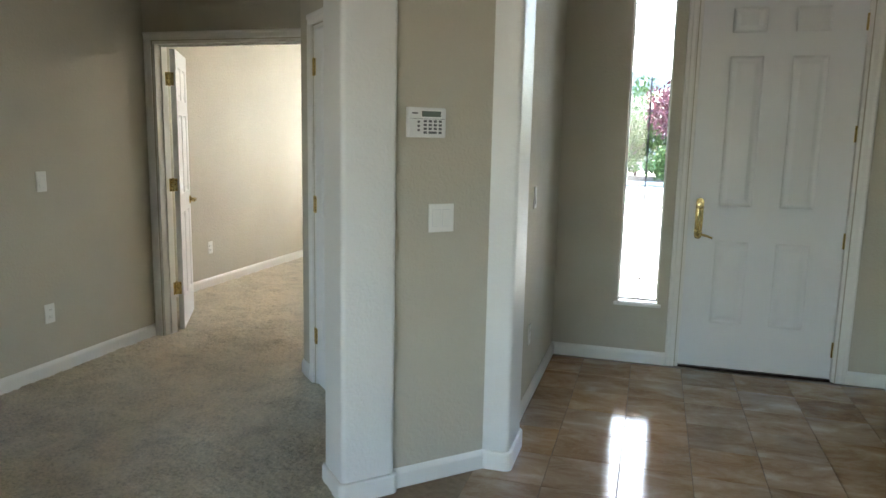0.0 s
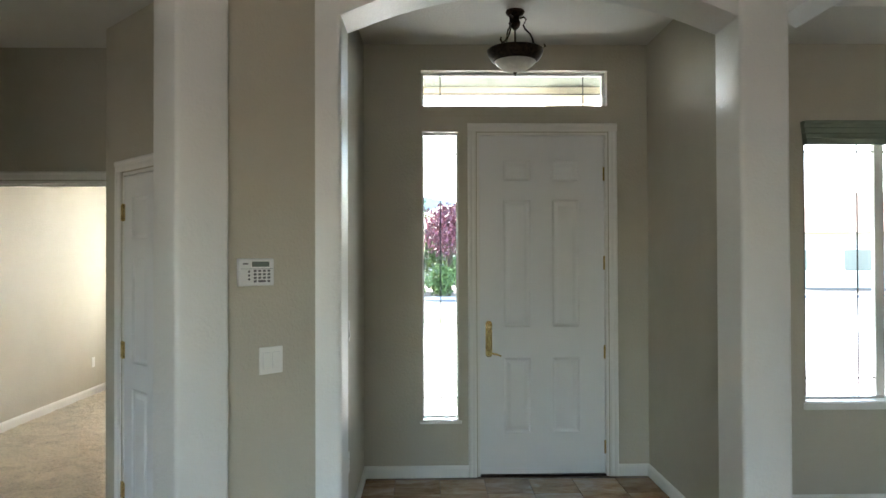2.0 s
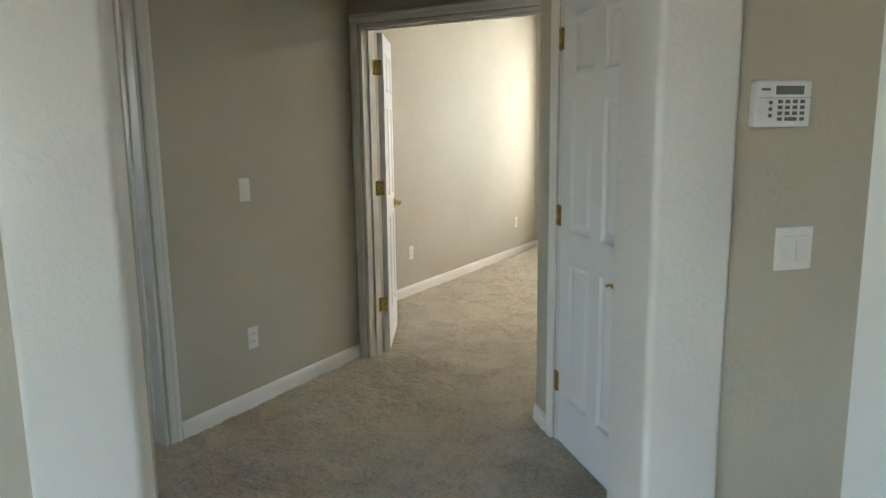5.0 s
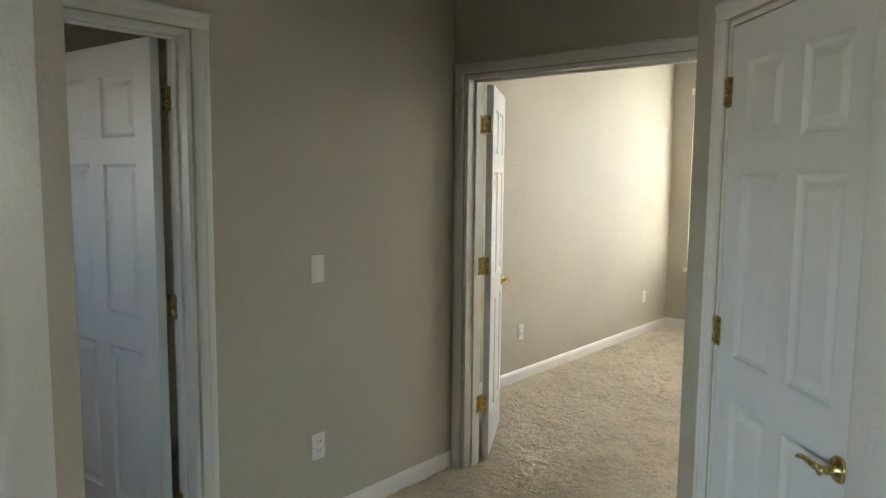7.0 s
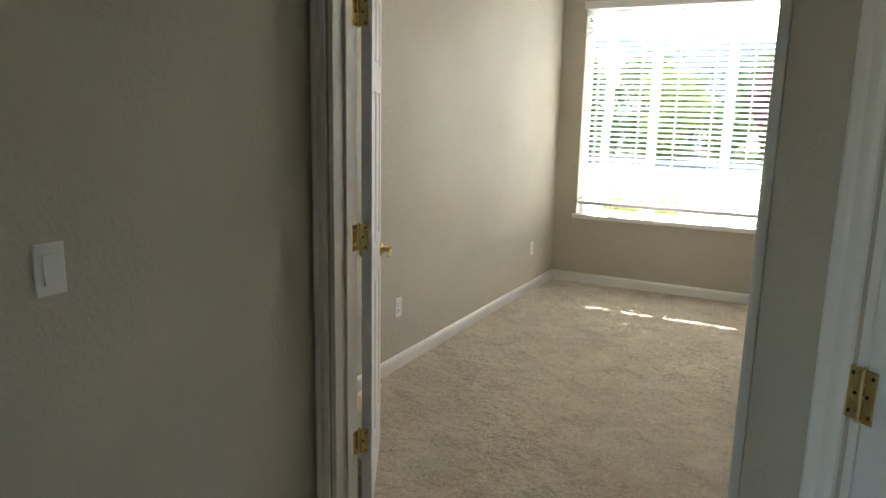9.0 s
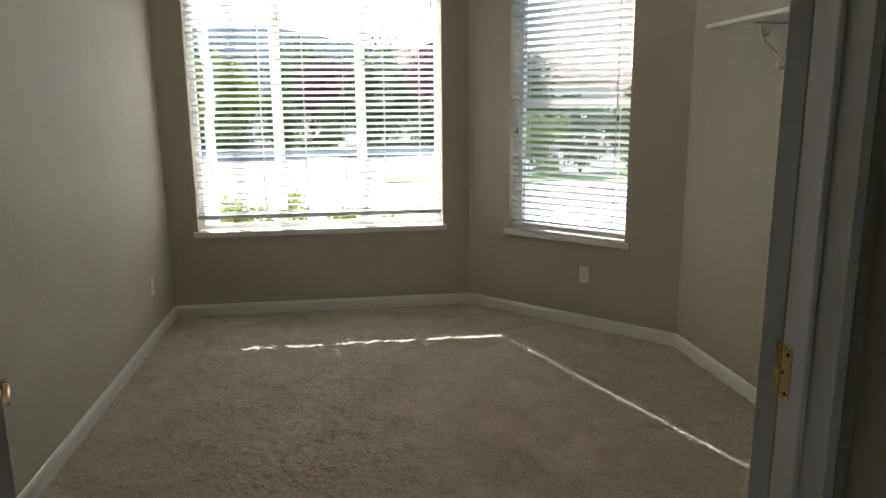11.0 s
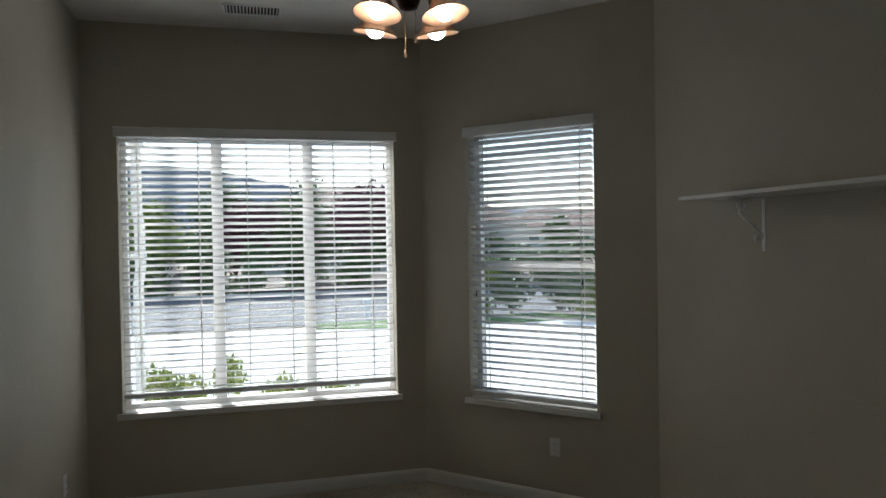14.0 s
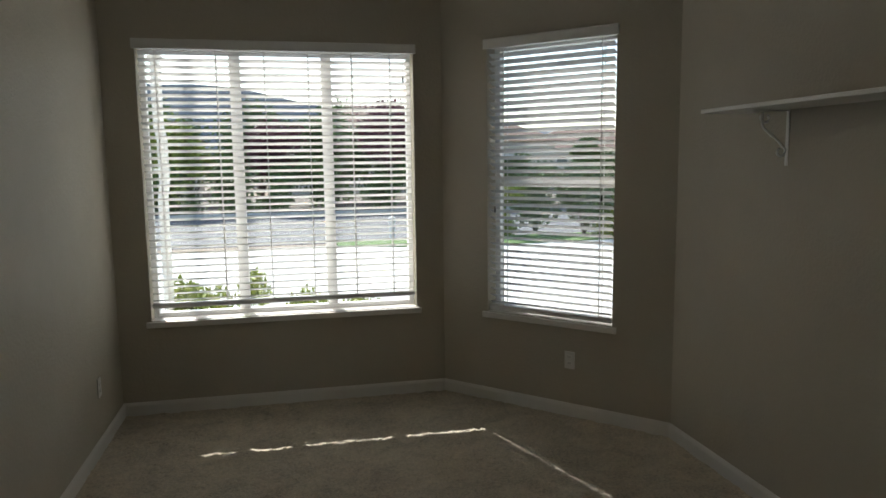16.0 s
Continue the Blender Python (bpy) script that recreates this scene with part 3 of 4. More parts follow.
# ceilings
slab("ceiling_living", [(-1.9, -4.2), (7.6, -4.2), (7.6, 5.4), (3.1, 6.0), (-4.5, 6.0), (-4.5, 1.0)], TOP, TOP + 0.1, CEIL, "white textured ceiling", "ceiling")
slab("ceiling_foyer", [(1.01, 4.24), (3.16, 4.24), (3.16, 5.9), (1.01, 5.9)], 3.085, 3.15, CEIL, "white textured foyer ceiling", "ceiling")
slab("ceiling_hall", [(-1.72, 1.40), (0.56, 3.66), (0.68, 3.90), (-0.24, 4.81), (-0.24, 5.25), (-1.72, 5.25)], 2.87, 2.93, CEIL, "white textured hall ceiling", "ceiling")
slab("ceiling_dining", [(3.19, 4.46), (7.45, 4.46), (7.45, 5.2), (3.19, 5.2)], 2.89, 3.29, CEIL, "white textured lower border of a tray ceiling", "ceiling")
slab("ceiling_bedroom", [(BL - 0.05, 5.25), (BR + 0.03, 5.25), (BR + 0.03, 8.26), (BEND[0] + 0.04, BN + 0.05), (BL - 0.05, BN + 0.05)], 3.085, 3.23, CEIL, "white textured bedroom ceiling", "ceiling")
slab("roof_bedroom", [(BL - 0.6, 5.9), (1.1, 5.9), (1.1, 9.0), (0.1, 10.1), (BL - 0.6, 10.1)], TOP, TOP + 0.15, ROOF, "brown tiled roof edge over the bedroom", "roof")

# baseboards
for a, b in (
    ((1.072, 5.80), (DX0 - 0.086, 5.80)), ((DX1 + 0.086, 5.80), (3.105, 5.80)),
    ((1.072, 4.27), (1.072, 5.80)), ((3.105, 5.80), (3.105, 4.27)),
    ((3.21, 5.12), (7.4, 5.12)), ((3.21, 4.27), (3.21, 5.12)),
    (along(PA, 0.236, 0.034), along(PA, 0.672, 0.034)), (along(C0, -1.70, 0.034), along(C0, -0.245, 0.034)),
    (CLOSET_A, (CLOSET_A[0] + (HS - 0.072) * R2, CLOSET_A[1] - (HS - 0.072) * R2)),
    ((-0.299, 5.18), (-0.299, 4.82)),
    ((-1.665, LY1 + 0.07), (-1.665, 5.18)), ((-1.665, 1.4), (-1.665, LY0 - 0.07)),
    ((BL, BS), (BL, BN)), ((BL, BN), BEND), (BEND, BEND2), (BEND2, (BR, BS)),
    ((BR, BS), (BX1 + 0.07, BS)), ((BX0 - 0.07, BS), (BL, BS)),
    ((7.4, 5.12), (7.4, -4.0)), ((7.4, -4.0), (-1.635, -4.0)), ((-1.635, -4.0), (-1.635, 1.25)), ((-1.765, 4.4), (-3.2, 4.4)) , ((-3.2, 1.9), (-3.2, 4.4)),
):
    baseboard(a, b, h=BB_CARPET if a[0] < -0.2 and a[1] > 1.3 and b[1] > 1.3 or a == (BR, BS) or a == BEND2 or a == BEND else BB_H)


def pier_base(m, length, depth):
    """A baseboard that wraps a pier."""
    bm = bmesh.new()
    box(bm, -0.014, length + 0.014, -0.014, depth + 0.014, 0.001, BB_H)
    es = [e for e in bm.edges if abs(e.verts[0].co.z - e.verts[1].co.z) > 0.01]
    bmesh.ops.bevel(bm, geom=es, offset=0.03, segments=5, affect="EDGES", profile=0.5)
    es = [e for e in bm.edges if all(v.co.z > BB_H - 0.001 for v in e.verts)]
    bmesh.ops.bevel(bm, geom=es, offset=0.009, segments=2, affect="EDGES", profile=0.5)
    return tagged(part("baseboard", bm, TRIM, m=m), "white painted baseboard wrapped round the pier", "baseboard", kind="structure")


pier_base(run_pose(PA, along(PA, 1)), 0.228, 0.21)
pier_base(run_pose(along(C0, -0.24), C0), 0.24, 0.152)
pier_base(Matrix.Translation((0.956, 3.985, 0)), 0.18, 0.285)
pier_base(Matrix.Translation((2.962, 3.972, 0)), 0.232, 0.29)

# ---- doors ----


def lever_pose(x, y, z, back=False):
    return Matrix.Translation((x, y, z)) @ (Matrix.Rotation(math.pi, 4, "Z") if back else Matrix.Identity(4))


# entry door
entry = empty("door_entry", Matrix.Translation((DX0 - 0.022, 5.80, 0)), "closed white six-panel entry door with brass handleset", "door", kind="structure")
EW, EH = DX1 - DX0 + 0.044, 2.455
jamb_set(entry, EW, EH, 0.158, 0.075, 0.019)
casing_set(entry, EW, EH, width=0.06)
leaf_ob = part("door_leaf", panel_leaf(DX1 - DX0, 2.425, 0.044, [(0.171, 0.362), (0.522, 0.713)], [(0.295, 0.828), (1.05, 1.962), (2.10, 2.247)]), DOOR, entry, m=Matrix.Translation((0.022, 0.030, 0.012)))
part("threshold", boxed(0.02, EW - 0.02, 0.0, 0.14, 0.0, 0.012, bevel=0.003), BRONZE, entry, "dark bronze threshold")
part("sweep", boxed(0.024, EW - 0.024, 0.034, 0.07, 0.0125, 0.02), DARK, entry, "dark rubber door sweep")
for zz in (0.20, 0.88, 1.52, 2.16):
    bm = bmesh.new()
    lathe(bm, [(0, -0.05), (0.007, -0.048), (0.007, 0.048), (0, 0.05)], 10)
    box(bm, -0.008, 0.006, 0.002, 0.006, -0.048, 0.048)
    part("hinge", bm, BRASS, entry, "dull brass hinge knuckle", Matrix.Translation((EW - 0.0215, 0.024, zz)))
bm = bmesh.new()
prism(bm, [(0.026 * math.cos(a) * (1.0 if abs(math.sin(a)) > 0.5 else 0.93), 0.104 * (1 if math.sin(a) > 0 else -1) + 0.026 * math.sin(a)) for a in [2 * math.pi * (k + 0.5) / 20 for k in range(20)]], 0.0, 0.007)
bmesh.ops.rotate(bm, verts=bm.verts, cent=(0, 0, 0), matrix=Matrix.Rotation(radians(90), 3, "X"))
plate = part("handleset", bm, BRASS, leaf_ob, "polished brass entry handleset", Matrix.Translation((0.062, 0.0, 0.965)), smooth=False)
bm = bmesh.new()
tube(bm, [(0, -0.008, 0.05), (0, -0.03, 0.045), (0, -0.045, 0.02), (0, -0.048, -0.02), (0, -0.04, -0.06), (0, -0.02, -0.085), (0, -0.008, -0.09)], [0.006, 0.0065, 0.007, 0.007, 0.007, 0.0065, 0.006], 10)
part("grip", bm, BRASS, plate, smooth=True)
bm = bmesh.new()
lathe(bm, [(0, 0), (0.021, 0), (0.022, 0.004), (0.018, 0.010), (0.010, 0.012), (0, 0.012)], 18)
part("deadbolt_turn", bm, BRASS, plate, m=Matrix.Translation((0, -0.008, 0.085)) @ Matrix.Rotation(radians(90), 4, "X"), smooth=True)
bm = bmesh.new()
lathe(bm, [(0, 0), (0.023, 0), (0.024, 0.005), (0.019, 0.013), (0.010, 0.026), (0, 0.027)], 18)
part("lever_rose", bm, BRASS, plate, m=Matrix.Translation((0, -0.008, -0.10)) @ Matrix.Rotation(radians(90), 4, "X"), smooth=True)
bm = bmesh.new()
tube(bm, [(0, -0.03, -0.10), (0.03, -0.045, -0.10), (0.06, -0.046, -0.108), (0.085, -0.045, -0.118)], [0.009, 0.008, 0.007, 0.006], 10)
part("lever", bm, BRASS, plate, smooth=True)

# closet door, closed, hinged on the hall side
cw = HW - 0.036
closet = empty("door_closet", run_pose(CLOSET_A, CLOSET_B) @ Matrix.Translation((HS, 0, 0)), "closed white six-panel closet door with brass hinges", "door", kind="structure")
jamb_set(closet, HW, 2.03, 0.108, 0.042)
casing_set(closet, HW, 2.03, left=True, right=True)
cols, rows = six_panels(cw - 0.006, 1.978, 0.10, 0.09)
cl = part("door_leaf", panel_leaf(cw - 0.006, 1.978, 0.035, cols, rows), DOOR, closet, m=Matrix.Translation((0.021, 0.003, 0.03)))
for zz in (0.31, 1.068, 1.813):
    hinge(closet, Matrix.Translation((0.0195, -0.004, zz)) @ Matrix.Rotation(radians(2), 4, "Z"), 178.0, w=0.026)
lever(cl, lever_pose(cw - 0.058, 0.0, 0.845), side=-1)

# bedroom double door: both leaves open into the bedroom
bed_door = empty("door_bedroom", Matrix.Translation((BX0, 5.18, 0)), "open white double door with brass hinges and levers", "door", kind="structure")
BWD = BX1 - BX0
jamb_set(bed_door, BWD, 2.045, 0.13, 0.055)
casing_set(bed_door, BWD, 2.045, right=False, width=0.052)
LWD = (BWD - 0.036) / 2 - 0.003
cols, rows = six_panels(LWD, 1.985, 0.095, 0.08)


def leaf_at(parent, x, y, angle, mirror):
    ob = part("door_leaf", panel_leaf(LWD, 1.985, 0.035, cols, rows), DOOR, parent, m=Matrix.Translation((x, y, 0.03)) @ Matrix.Rotation(radians(angle), 4, "Z") @ Matrix.Translation((0.004, 0.0 if mirror else -0.035, 0)))
    return ob


LEFT_ANGLE = 120.0
left_leaf = leaf_at(bed_door, 0.021, 0.15, LEFT_ANGLE, False)
right_leaf = leaf_at(bed_door, BWD - 0.019, 0.133, 30.0, True)
for zz in (0.34, 1.082, 1.81):
    hinge(bed_door, Matrix.Translation((0.0195, 0.134, zz)) @ Matrix.Rotation(radians(-90), 4, "Z"), LEFT_ANGLE - 90 + 90 + 88 - 90, w=0.034)
    hinge(bed_door, Matrix.Translation((BWD - 0.0195, 0.134, zz)) @ Matrix.Rotation(radians(-90), 4, "Z"), 120.0, w=0.034)
for lf in (left_leaf, right_leaf):
    lever(lf, lever_pose(LWD - 0.06, 0.0, 0.90), side=-1)
    lever(lf, lever_pose(LWD - 0.06, 0.035, 0.90, True), side=1)
part("latch_bolt", boxed(LWD - 0.001, LWD + 0.001, 0.006, 0.029, 0.86, 0.94), BRASS, left_leaf, "brass latch plate")

# side room door, open into the side room
side = empty("door_side_room", run_pose((-1.665, LY0), (-1.665, LY1)), "open white six-panel door to a side room", "door", kind="structure")
SWD = LY1 - LY0
jamb_set(side, SWD, 2.045, 0.13, 0.055)
casing_set(side, SWD, 2.045)
cols, rows = six_panels(SWD - 0.042, 1.997, 0.11, 0.10)
SIDE_ANGLE = 86.0
sl = part("door_leaf", panel_leaf(SWD - 0.042, 1.997, 0.035, cols, rows), DOOR, side, m=Matrix.Translation((SWD - 0.042, 0.136, 0.03)) @ Matrix.Rotation(radians(180 - SIDE_ANGLE), 4, "Z") @ Matrix.Translation((0.004, 0.0, 0)))
for zz in (0.295, 1.055, 1.815):
    hinge(side, Matrix.Translation((SWD - 0.0195, 0.134, zz)) @ Matrix.Rotation(radians(-90), 4, "Z"), 180.0, w=0.034)
lever(sl, lever_pose(SWD - 0.105, 0.0, 0.84), side=-1)
lever(sl, lever_pose(SWD - 0.105, 0.035, 0.84, True), side=1)

# ---- windows ----


def window(name, m, w, z0, z1, y0, label, mullions=(), rails=(), cames=(), rim=0.035, depth=0.05):
    """A frame across local x 0..w at y0; cames: ('v', x) or ('h', z)."""
    e = empty(name, m, label, "window", kind="structure")
    part("frame", boxed(0.0, rim, y0, y0 + depth, z0, z1, bevel=0.003), VINYL, e)
    part("frame", boxed(w - rim, w, y0, y0 + depth, z0, z1, bevel=0.003), VINYL, e)
    part("frame", boxed(rim, w - rim, y0, y0 + depth, z0, z0 + rim, bevel=0.003), VINYL, e)
    part("frame", boxed(rim, w - rim, y0, y0 + depth, z1 - rim, z1, bevel=0.003), VINYL, e)
    edges = [rim, *[v for a, b in mullions for v in (a, b)], w - rim]
    for a, b in mullions:
        part("mullion", boxed(a, b, y0 + 0.003, y0 + depth - 0.003, z0 + rim, z1 - rim, bevel=0.003), VINYL, e)
    for k in range(0, len(edges), 2):
        a, b = edges[k], edges[k + 1]
        g = part("pane", boxed(a, b, y0 + depth * 0.5 - 0.002, y0 + depth * 0.5 + 0.002, z0 + rim, z1 - rim), GLASS, e, "clear glass pane")
        g.visible_shadow = False
        for p, q in rails:
            part("rail", boxed(a, b, y0 + 0.006, y0 + depth - 0.006, p, q, bevel=0.003), VINYL, e)
        for kind, v in cames:
            if kind == "v" and a < v < b:
                part("came", boxed(v - 0.0045, v + 0.0045, y0 + depth * 0.5 - 0.006, y0 + depth * 0.5 - 0.0025, z0 + rim, z1 - rim), CAME, e, "dark lead came")
            if kind == "h":
                part("came", boxed(a, b, y0 + depth * 0.5 - 0.0065, y0 + depth * 0.5 - 0.003, v - 0.0045, v + 0.0045), CAME, e, "dark lead came")
    return e


def stool(parent, w, z, y1, ear=0.03, nose=0.028, t=0.04):
    bm = bmesh.new()
    box(bm, -ear, w + ear, -nose, -0.001, z - t, z, bevel=0.006, seg=3)
    part("sill", bm, TRIM, parent, "white painted window stool")
    part("sill_board", boxed(0.001, w - 0.001, -0.001, y1, z + 0.0005, z + 0.004), TRIM, parent)


sidelight = window("window_sidelight", Matrix.Translation((1.487, 5.80, 0)), 0.259, 0.405, 2.462, 0.085, "narrow leaded glass sidelight beside the entry door", cames=[("v", 0.133), ("h", 0.547), ("h", 2.315)], rim=0.012, depth=0.04)
stool(sidelight, 0.259, 0.405, 0.085, 0.02, 0.022, 0.022)
window("window_transom", Matrix.Translation((1.482, 5.80, 0)), 1.335, 2.645, 2.90, 0.085, "leaded glass transom window above the entry door", cames=[("v", 0.138), ("v", 1.183), ("h", 2.752)], rim=0.016, depth=0.04)
dining = window("window_dining", Matrix.Translation((3.868, 5.12, 0)), 1.432, 0.655, 2.40, 0.09, "tall leaded glass window with a raised green shade", mullions=[(0.51, 0.57)], cames=[("v", 0.062), ("v", 0.405), ("v", 0.69), ("h", 2.229), ("h", 0.786)], rim=0.016, depth=0.045)
stool(dining, 1.432, 0.655, 0.09, 0.012, 0.02, 0.045)
W1W = W1[1] - W1[0]
win1 = window("window_bedroom_wide", Matrix.Translation((BL + W1[0], BN, 0)), W1W, 0.636, 2.405, 0.105, "wide white vinyl three-part window", mullions=[(0.552, 0.622), (1.145, 1.215)], rim=0.035)
stool(win1, W1W, 0.636, 0.104)
W2W = W2[1] - W2[0]
win2 = window("window_bedroom_narrow", bay @ Matrix.Translation((W2[0], 0, 0)), W2W, 0.636, 2.405, 0.105, "narrow white vinyl single-hung window", rails=[(1.48, 1.53)], rim=0.04)
stool(win2, W2W, 0.636, 0.104)
# large unseen windows behind the walk, put in to light the foyer and hall
window("window_unseen_south", Matrix.Translation((1.5, -4.0, 0)) @ Matrix.Rotation(math.pi, 4, "Z"), 2.6, 0.5, 2.4, 0.08, "wide white vinyl window, unseen, added to light the foyer and hall", mullions=[(1.27, 1.33)])
window("window_unseen_east", Matrix.Translation((7.4, -0.08, 0)) @ Matrix.Rotation(radians(-90), 4, "Z"), 2.0, 0.65, 2.35, 0.08, "plain white vinyl window, unseen, added to light the living space")


def blind(m, w, z0, z1, rail_z, cords, label, tilt=-20.0, pitch=0.044):
    """A wooden slat blind across local x 0..w; slats at y = 0."""
    e = empty("window_blind", m, label, "blind", "bedroom blinds")
    bm = bmesh.new()
    extrude_profile(bm, [(-0.062, z1 - 0.062), (-0.062, z1 - 0.006), (-0.057, z1), (-0.045, z1), (-0.045, z1 - 0.062)], w + 0.03)
    part("valance", bm, SLAT, e, m=Matrix.Translation((-0.015, 0.0, 0)))
    part("headrail", boxed(0.004, w - 0.004, -0.028, 0.028, z1 - 0.055, z1 - 0.005, bevel=0.003), SLAT, e)
    data = None
    z = rail_z + 0.026
    a, c = radians(tilt), math.cos(radians(tilt))
    while z < z1 - 0.06:
        if data is None:
            bm = bmesh.new()
            extrude_profile(bm, [(-0.025, -0.0012), (-0.0245, 0.0012), (0.0, 0.0026), (0.0245, 0.0012), (0.025, -0.0012), (0.0, 0.0002)], w - 0.0268)
            data = mesh_of(bm, "slat", SLAT)
        s = new("slat", data)
        s.parent = e
        s.matrix_basis = Matrix.Translation((0.008, 0, z)) @ Matrix.Rotation(a + radians(random.uniform(-0.8, 0.8)), 4, "X") @ Matrix.Rotation(radians(random.uniform(-0.06, 0.06)), 4, "Y")
        z += pitch
    part("bottom_rail", boxed(0.008, w - 0.008, -0.026, 0.026, rail_z - 0.024, rail_z + 0.006, bevel=0.004, seg=2), SLAT, e)
    for x in cords:
        for y in (-0.0265, 0.0265):
            bm = bmesh.new()
            tube(bm, [(x, y, rail_z), (x, y, z1 - 0.05)], 0.0028, 6)
            part("ladder_cord", bm, CORD, e)
    return e


b1 = blind(Matrix.Translation((BL + W1[0], BN + 0.035, 0)), W1W, 0.636, 2.432, 0.742, [0.115, 0.48, 0.78, 1.06, 1.345, 1.60], "white two-inch slat blind lowered over the wide window, slats open")
b2 = blind(bay @ Matrix.Translation((W2[0], 0.035, 0)), W2W, 0.636, 2.432, 0.675, [0.12, 0.79], "white two-inch slat blind lowered over the narrow window, slats open", tilt=-27.0)
for bb, x, y, z in ((b1, W1W - 0.07, -0.035, 2.20), (b2, 0.06, -0.035, 1.33), (b2, W2W - 0.08, -0.035, 1.42)):
    bm = bmesh.new()
    tube(bm, [(x, y, z), (x, y, 2.40)], 0.001, 5)
    cordob = part("pull_cord", bm, CORD, bb)
    bm = bmesh.new()
    lathe(bm, [(0, 0.02), (0.004, 0.018), (0.007, -0.018), (0, -0.02)], 10)
    part("tassel", bm, BLACK, cordob, "dark cord tassel", Matrix.Translation((x, y, z)))

# raised shade in the dining window
sh = empty("roman_shade", Matrix.Translation((3.85, 5.12, 0)), "raised sage green fabric shade at the window head", "window shade")
bm = bmesh.new()
for k in range(4):
    box(bm, 0.0 + 0.004 * k, 1.46 - 0.004 * k, -0.05 - 0.004 * k, -0.004, 2.390 - 0.034 * (k + 1), 2.392 - 0.034 * k, bevel=0.006, seg=2)
part("folds", bm, SHADE, sh)
part("headrail", boxed(0.0, 1.46, -0.06, -0.002, 2.380, 2.400, bevel=0.004), SHADE, sh)

# ---- loose and fixed things ----


def on_diagonal(p, z):
    """A pose on the keypad wall's face, local -y into the room."""
    return Matrix.Translation((p[0], p[1], z)) @ Matrix.Rotation(radians(45), 4, "Z")


def snap(p):
    """The nearest point of the keypad wall's face."""
    a = along(PA, 0, 0.034)
    s = (p[0] - a[0]) * R2 + (p[1] - a[1]) * R2
    return (a[0] + s * R2, a[1] + s * R2)


keypad = empty("alarm_keypad", on_diagonal(snap((0.7985, 3.762)), 1.505), "white plastic alarm keypad with small screen and keys", "alarm keypad")
KW, KH = 0.083, 0.058
body = part("case", boxed(-KW, KW, -0.026, 0.0, -KH, KH, bevel=0.006, seg=3), PANEL, keypad)
part("screen", boxed(-0.026, 0.058, -0.0275, -0.0255, 0.022, 0.044, bevel=0.001), SCREEN, keypad, "dark grey display")
part("screen_bezel", boxed(-0.03, 0.062, -0.0268, -0.0255, 0.018, 0.048, bevel=0.001), PLASTIC, keypad)
part("flap_line", boxed(-0.075, 0.078, -0.0266, -0.0255, 0.0135, 0.0147), KEY, keypad)
part("label_bar", boxed(-0.068, -0.042, -0.0266, -0.0256, 0.032, 0.038), KEY, keypad)
for r in range(4):
    for c in ((0, 1, 2, 3) if r < 3 else (0, 1, 3)):
        wide = 0.022 if r == 3 and c == 1 else 0.0
        part("key", boxed(-0.018 + c * 0.022, -0.004 + c * 0.022 + wide, -0.0285, -0.0255, 0.0005 - r * 0.0145, 0.0095 - r * 0.0145, bevel=0.0012), KEY, keypad)
for r in range(3):
    part("side_key", boxed(-0.044, -0.034, -0.028, -0.0255, -0.002 - r * 0.016, 0.007 - r * 0.016, bevel=0.002), KEY, keypad)
switch(on_diagonal(snap((0.836, 3.838)), 1.127), 2, "white double rocker light switch below the alarm keypad")

FACE_X = Matrix.Rotation(radians(90), 4, "Z")  # local -y becomes +x
FACE_NX = Matrix.Rotation(radians(-90), 4, "Z")
switch(Matrix.Translation((-1.665, 4.285, 1.155)) @ FACE_X, 1, "white rocker light switch on the hall wall")
outlet(Matrix.Translation((-1.665, 4.283, 0.386)) @ FACE_X, "white duplex outlet low on the hall wall")
outlet(Matrix.Translation((BL, 6.735, 0.386)) @ FACE_X, "white duplex outlet low on the bedroom wall near the door")
outlet(Matrix.Translation((BL, 8.88, 0.386)) @ FACE_X, "white duplex outlet low on the bedroom wall near the window")
outlet(bay @ Matrix.Translation((0.966, 0, 0.385)), "white duplex outlet below the narrow window")
outlet(Matrix.Translation((BR, 6.50, 0.39)) @ FACE_NX, "white duplex outlet low on the wall under the shelf")
outlet(Matrix.Translation((1.072, 4.80, 0.40)) @ FACE_X, "white duplex outlet low on the foyer wall")
switch(Matrix.Translation((1.072, 4.82, 1.145)) @ FACE_X, 1, "white rocker light switch on the foyer wall")

# shelf with a scroll bracket
shelf = empty("wall_shelf", Matrix.Translation((BR, 7.626, -0.003)), "white painted wall shelf on scrolled metal brackets", "shelf")
part("board", boxed(-0.265, -0.001, -1.75, 0.0, 1.863, 1.881, bevel=0.003), TRIM, shelf)


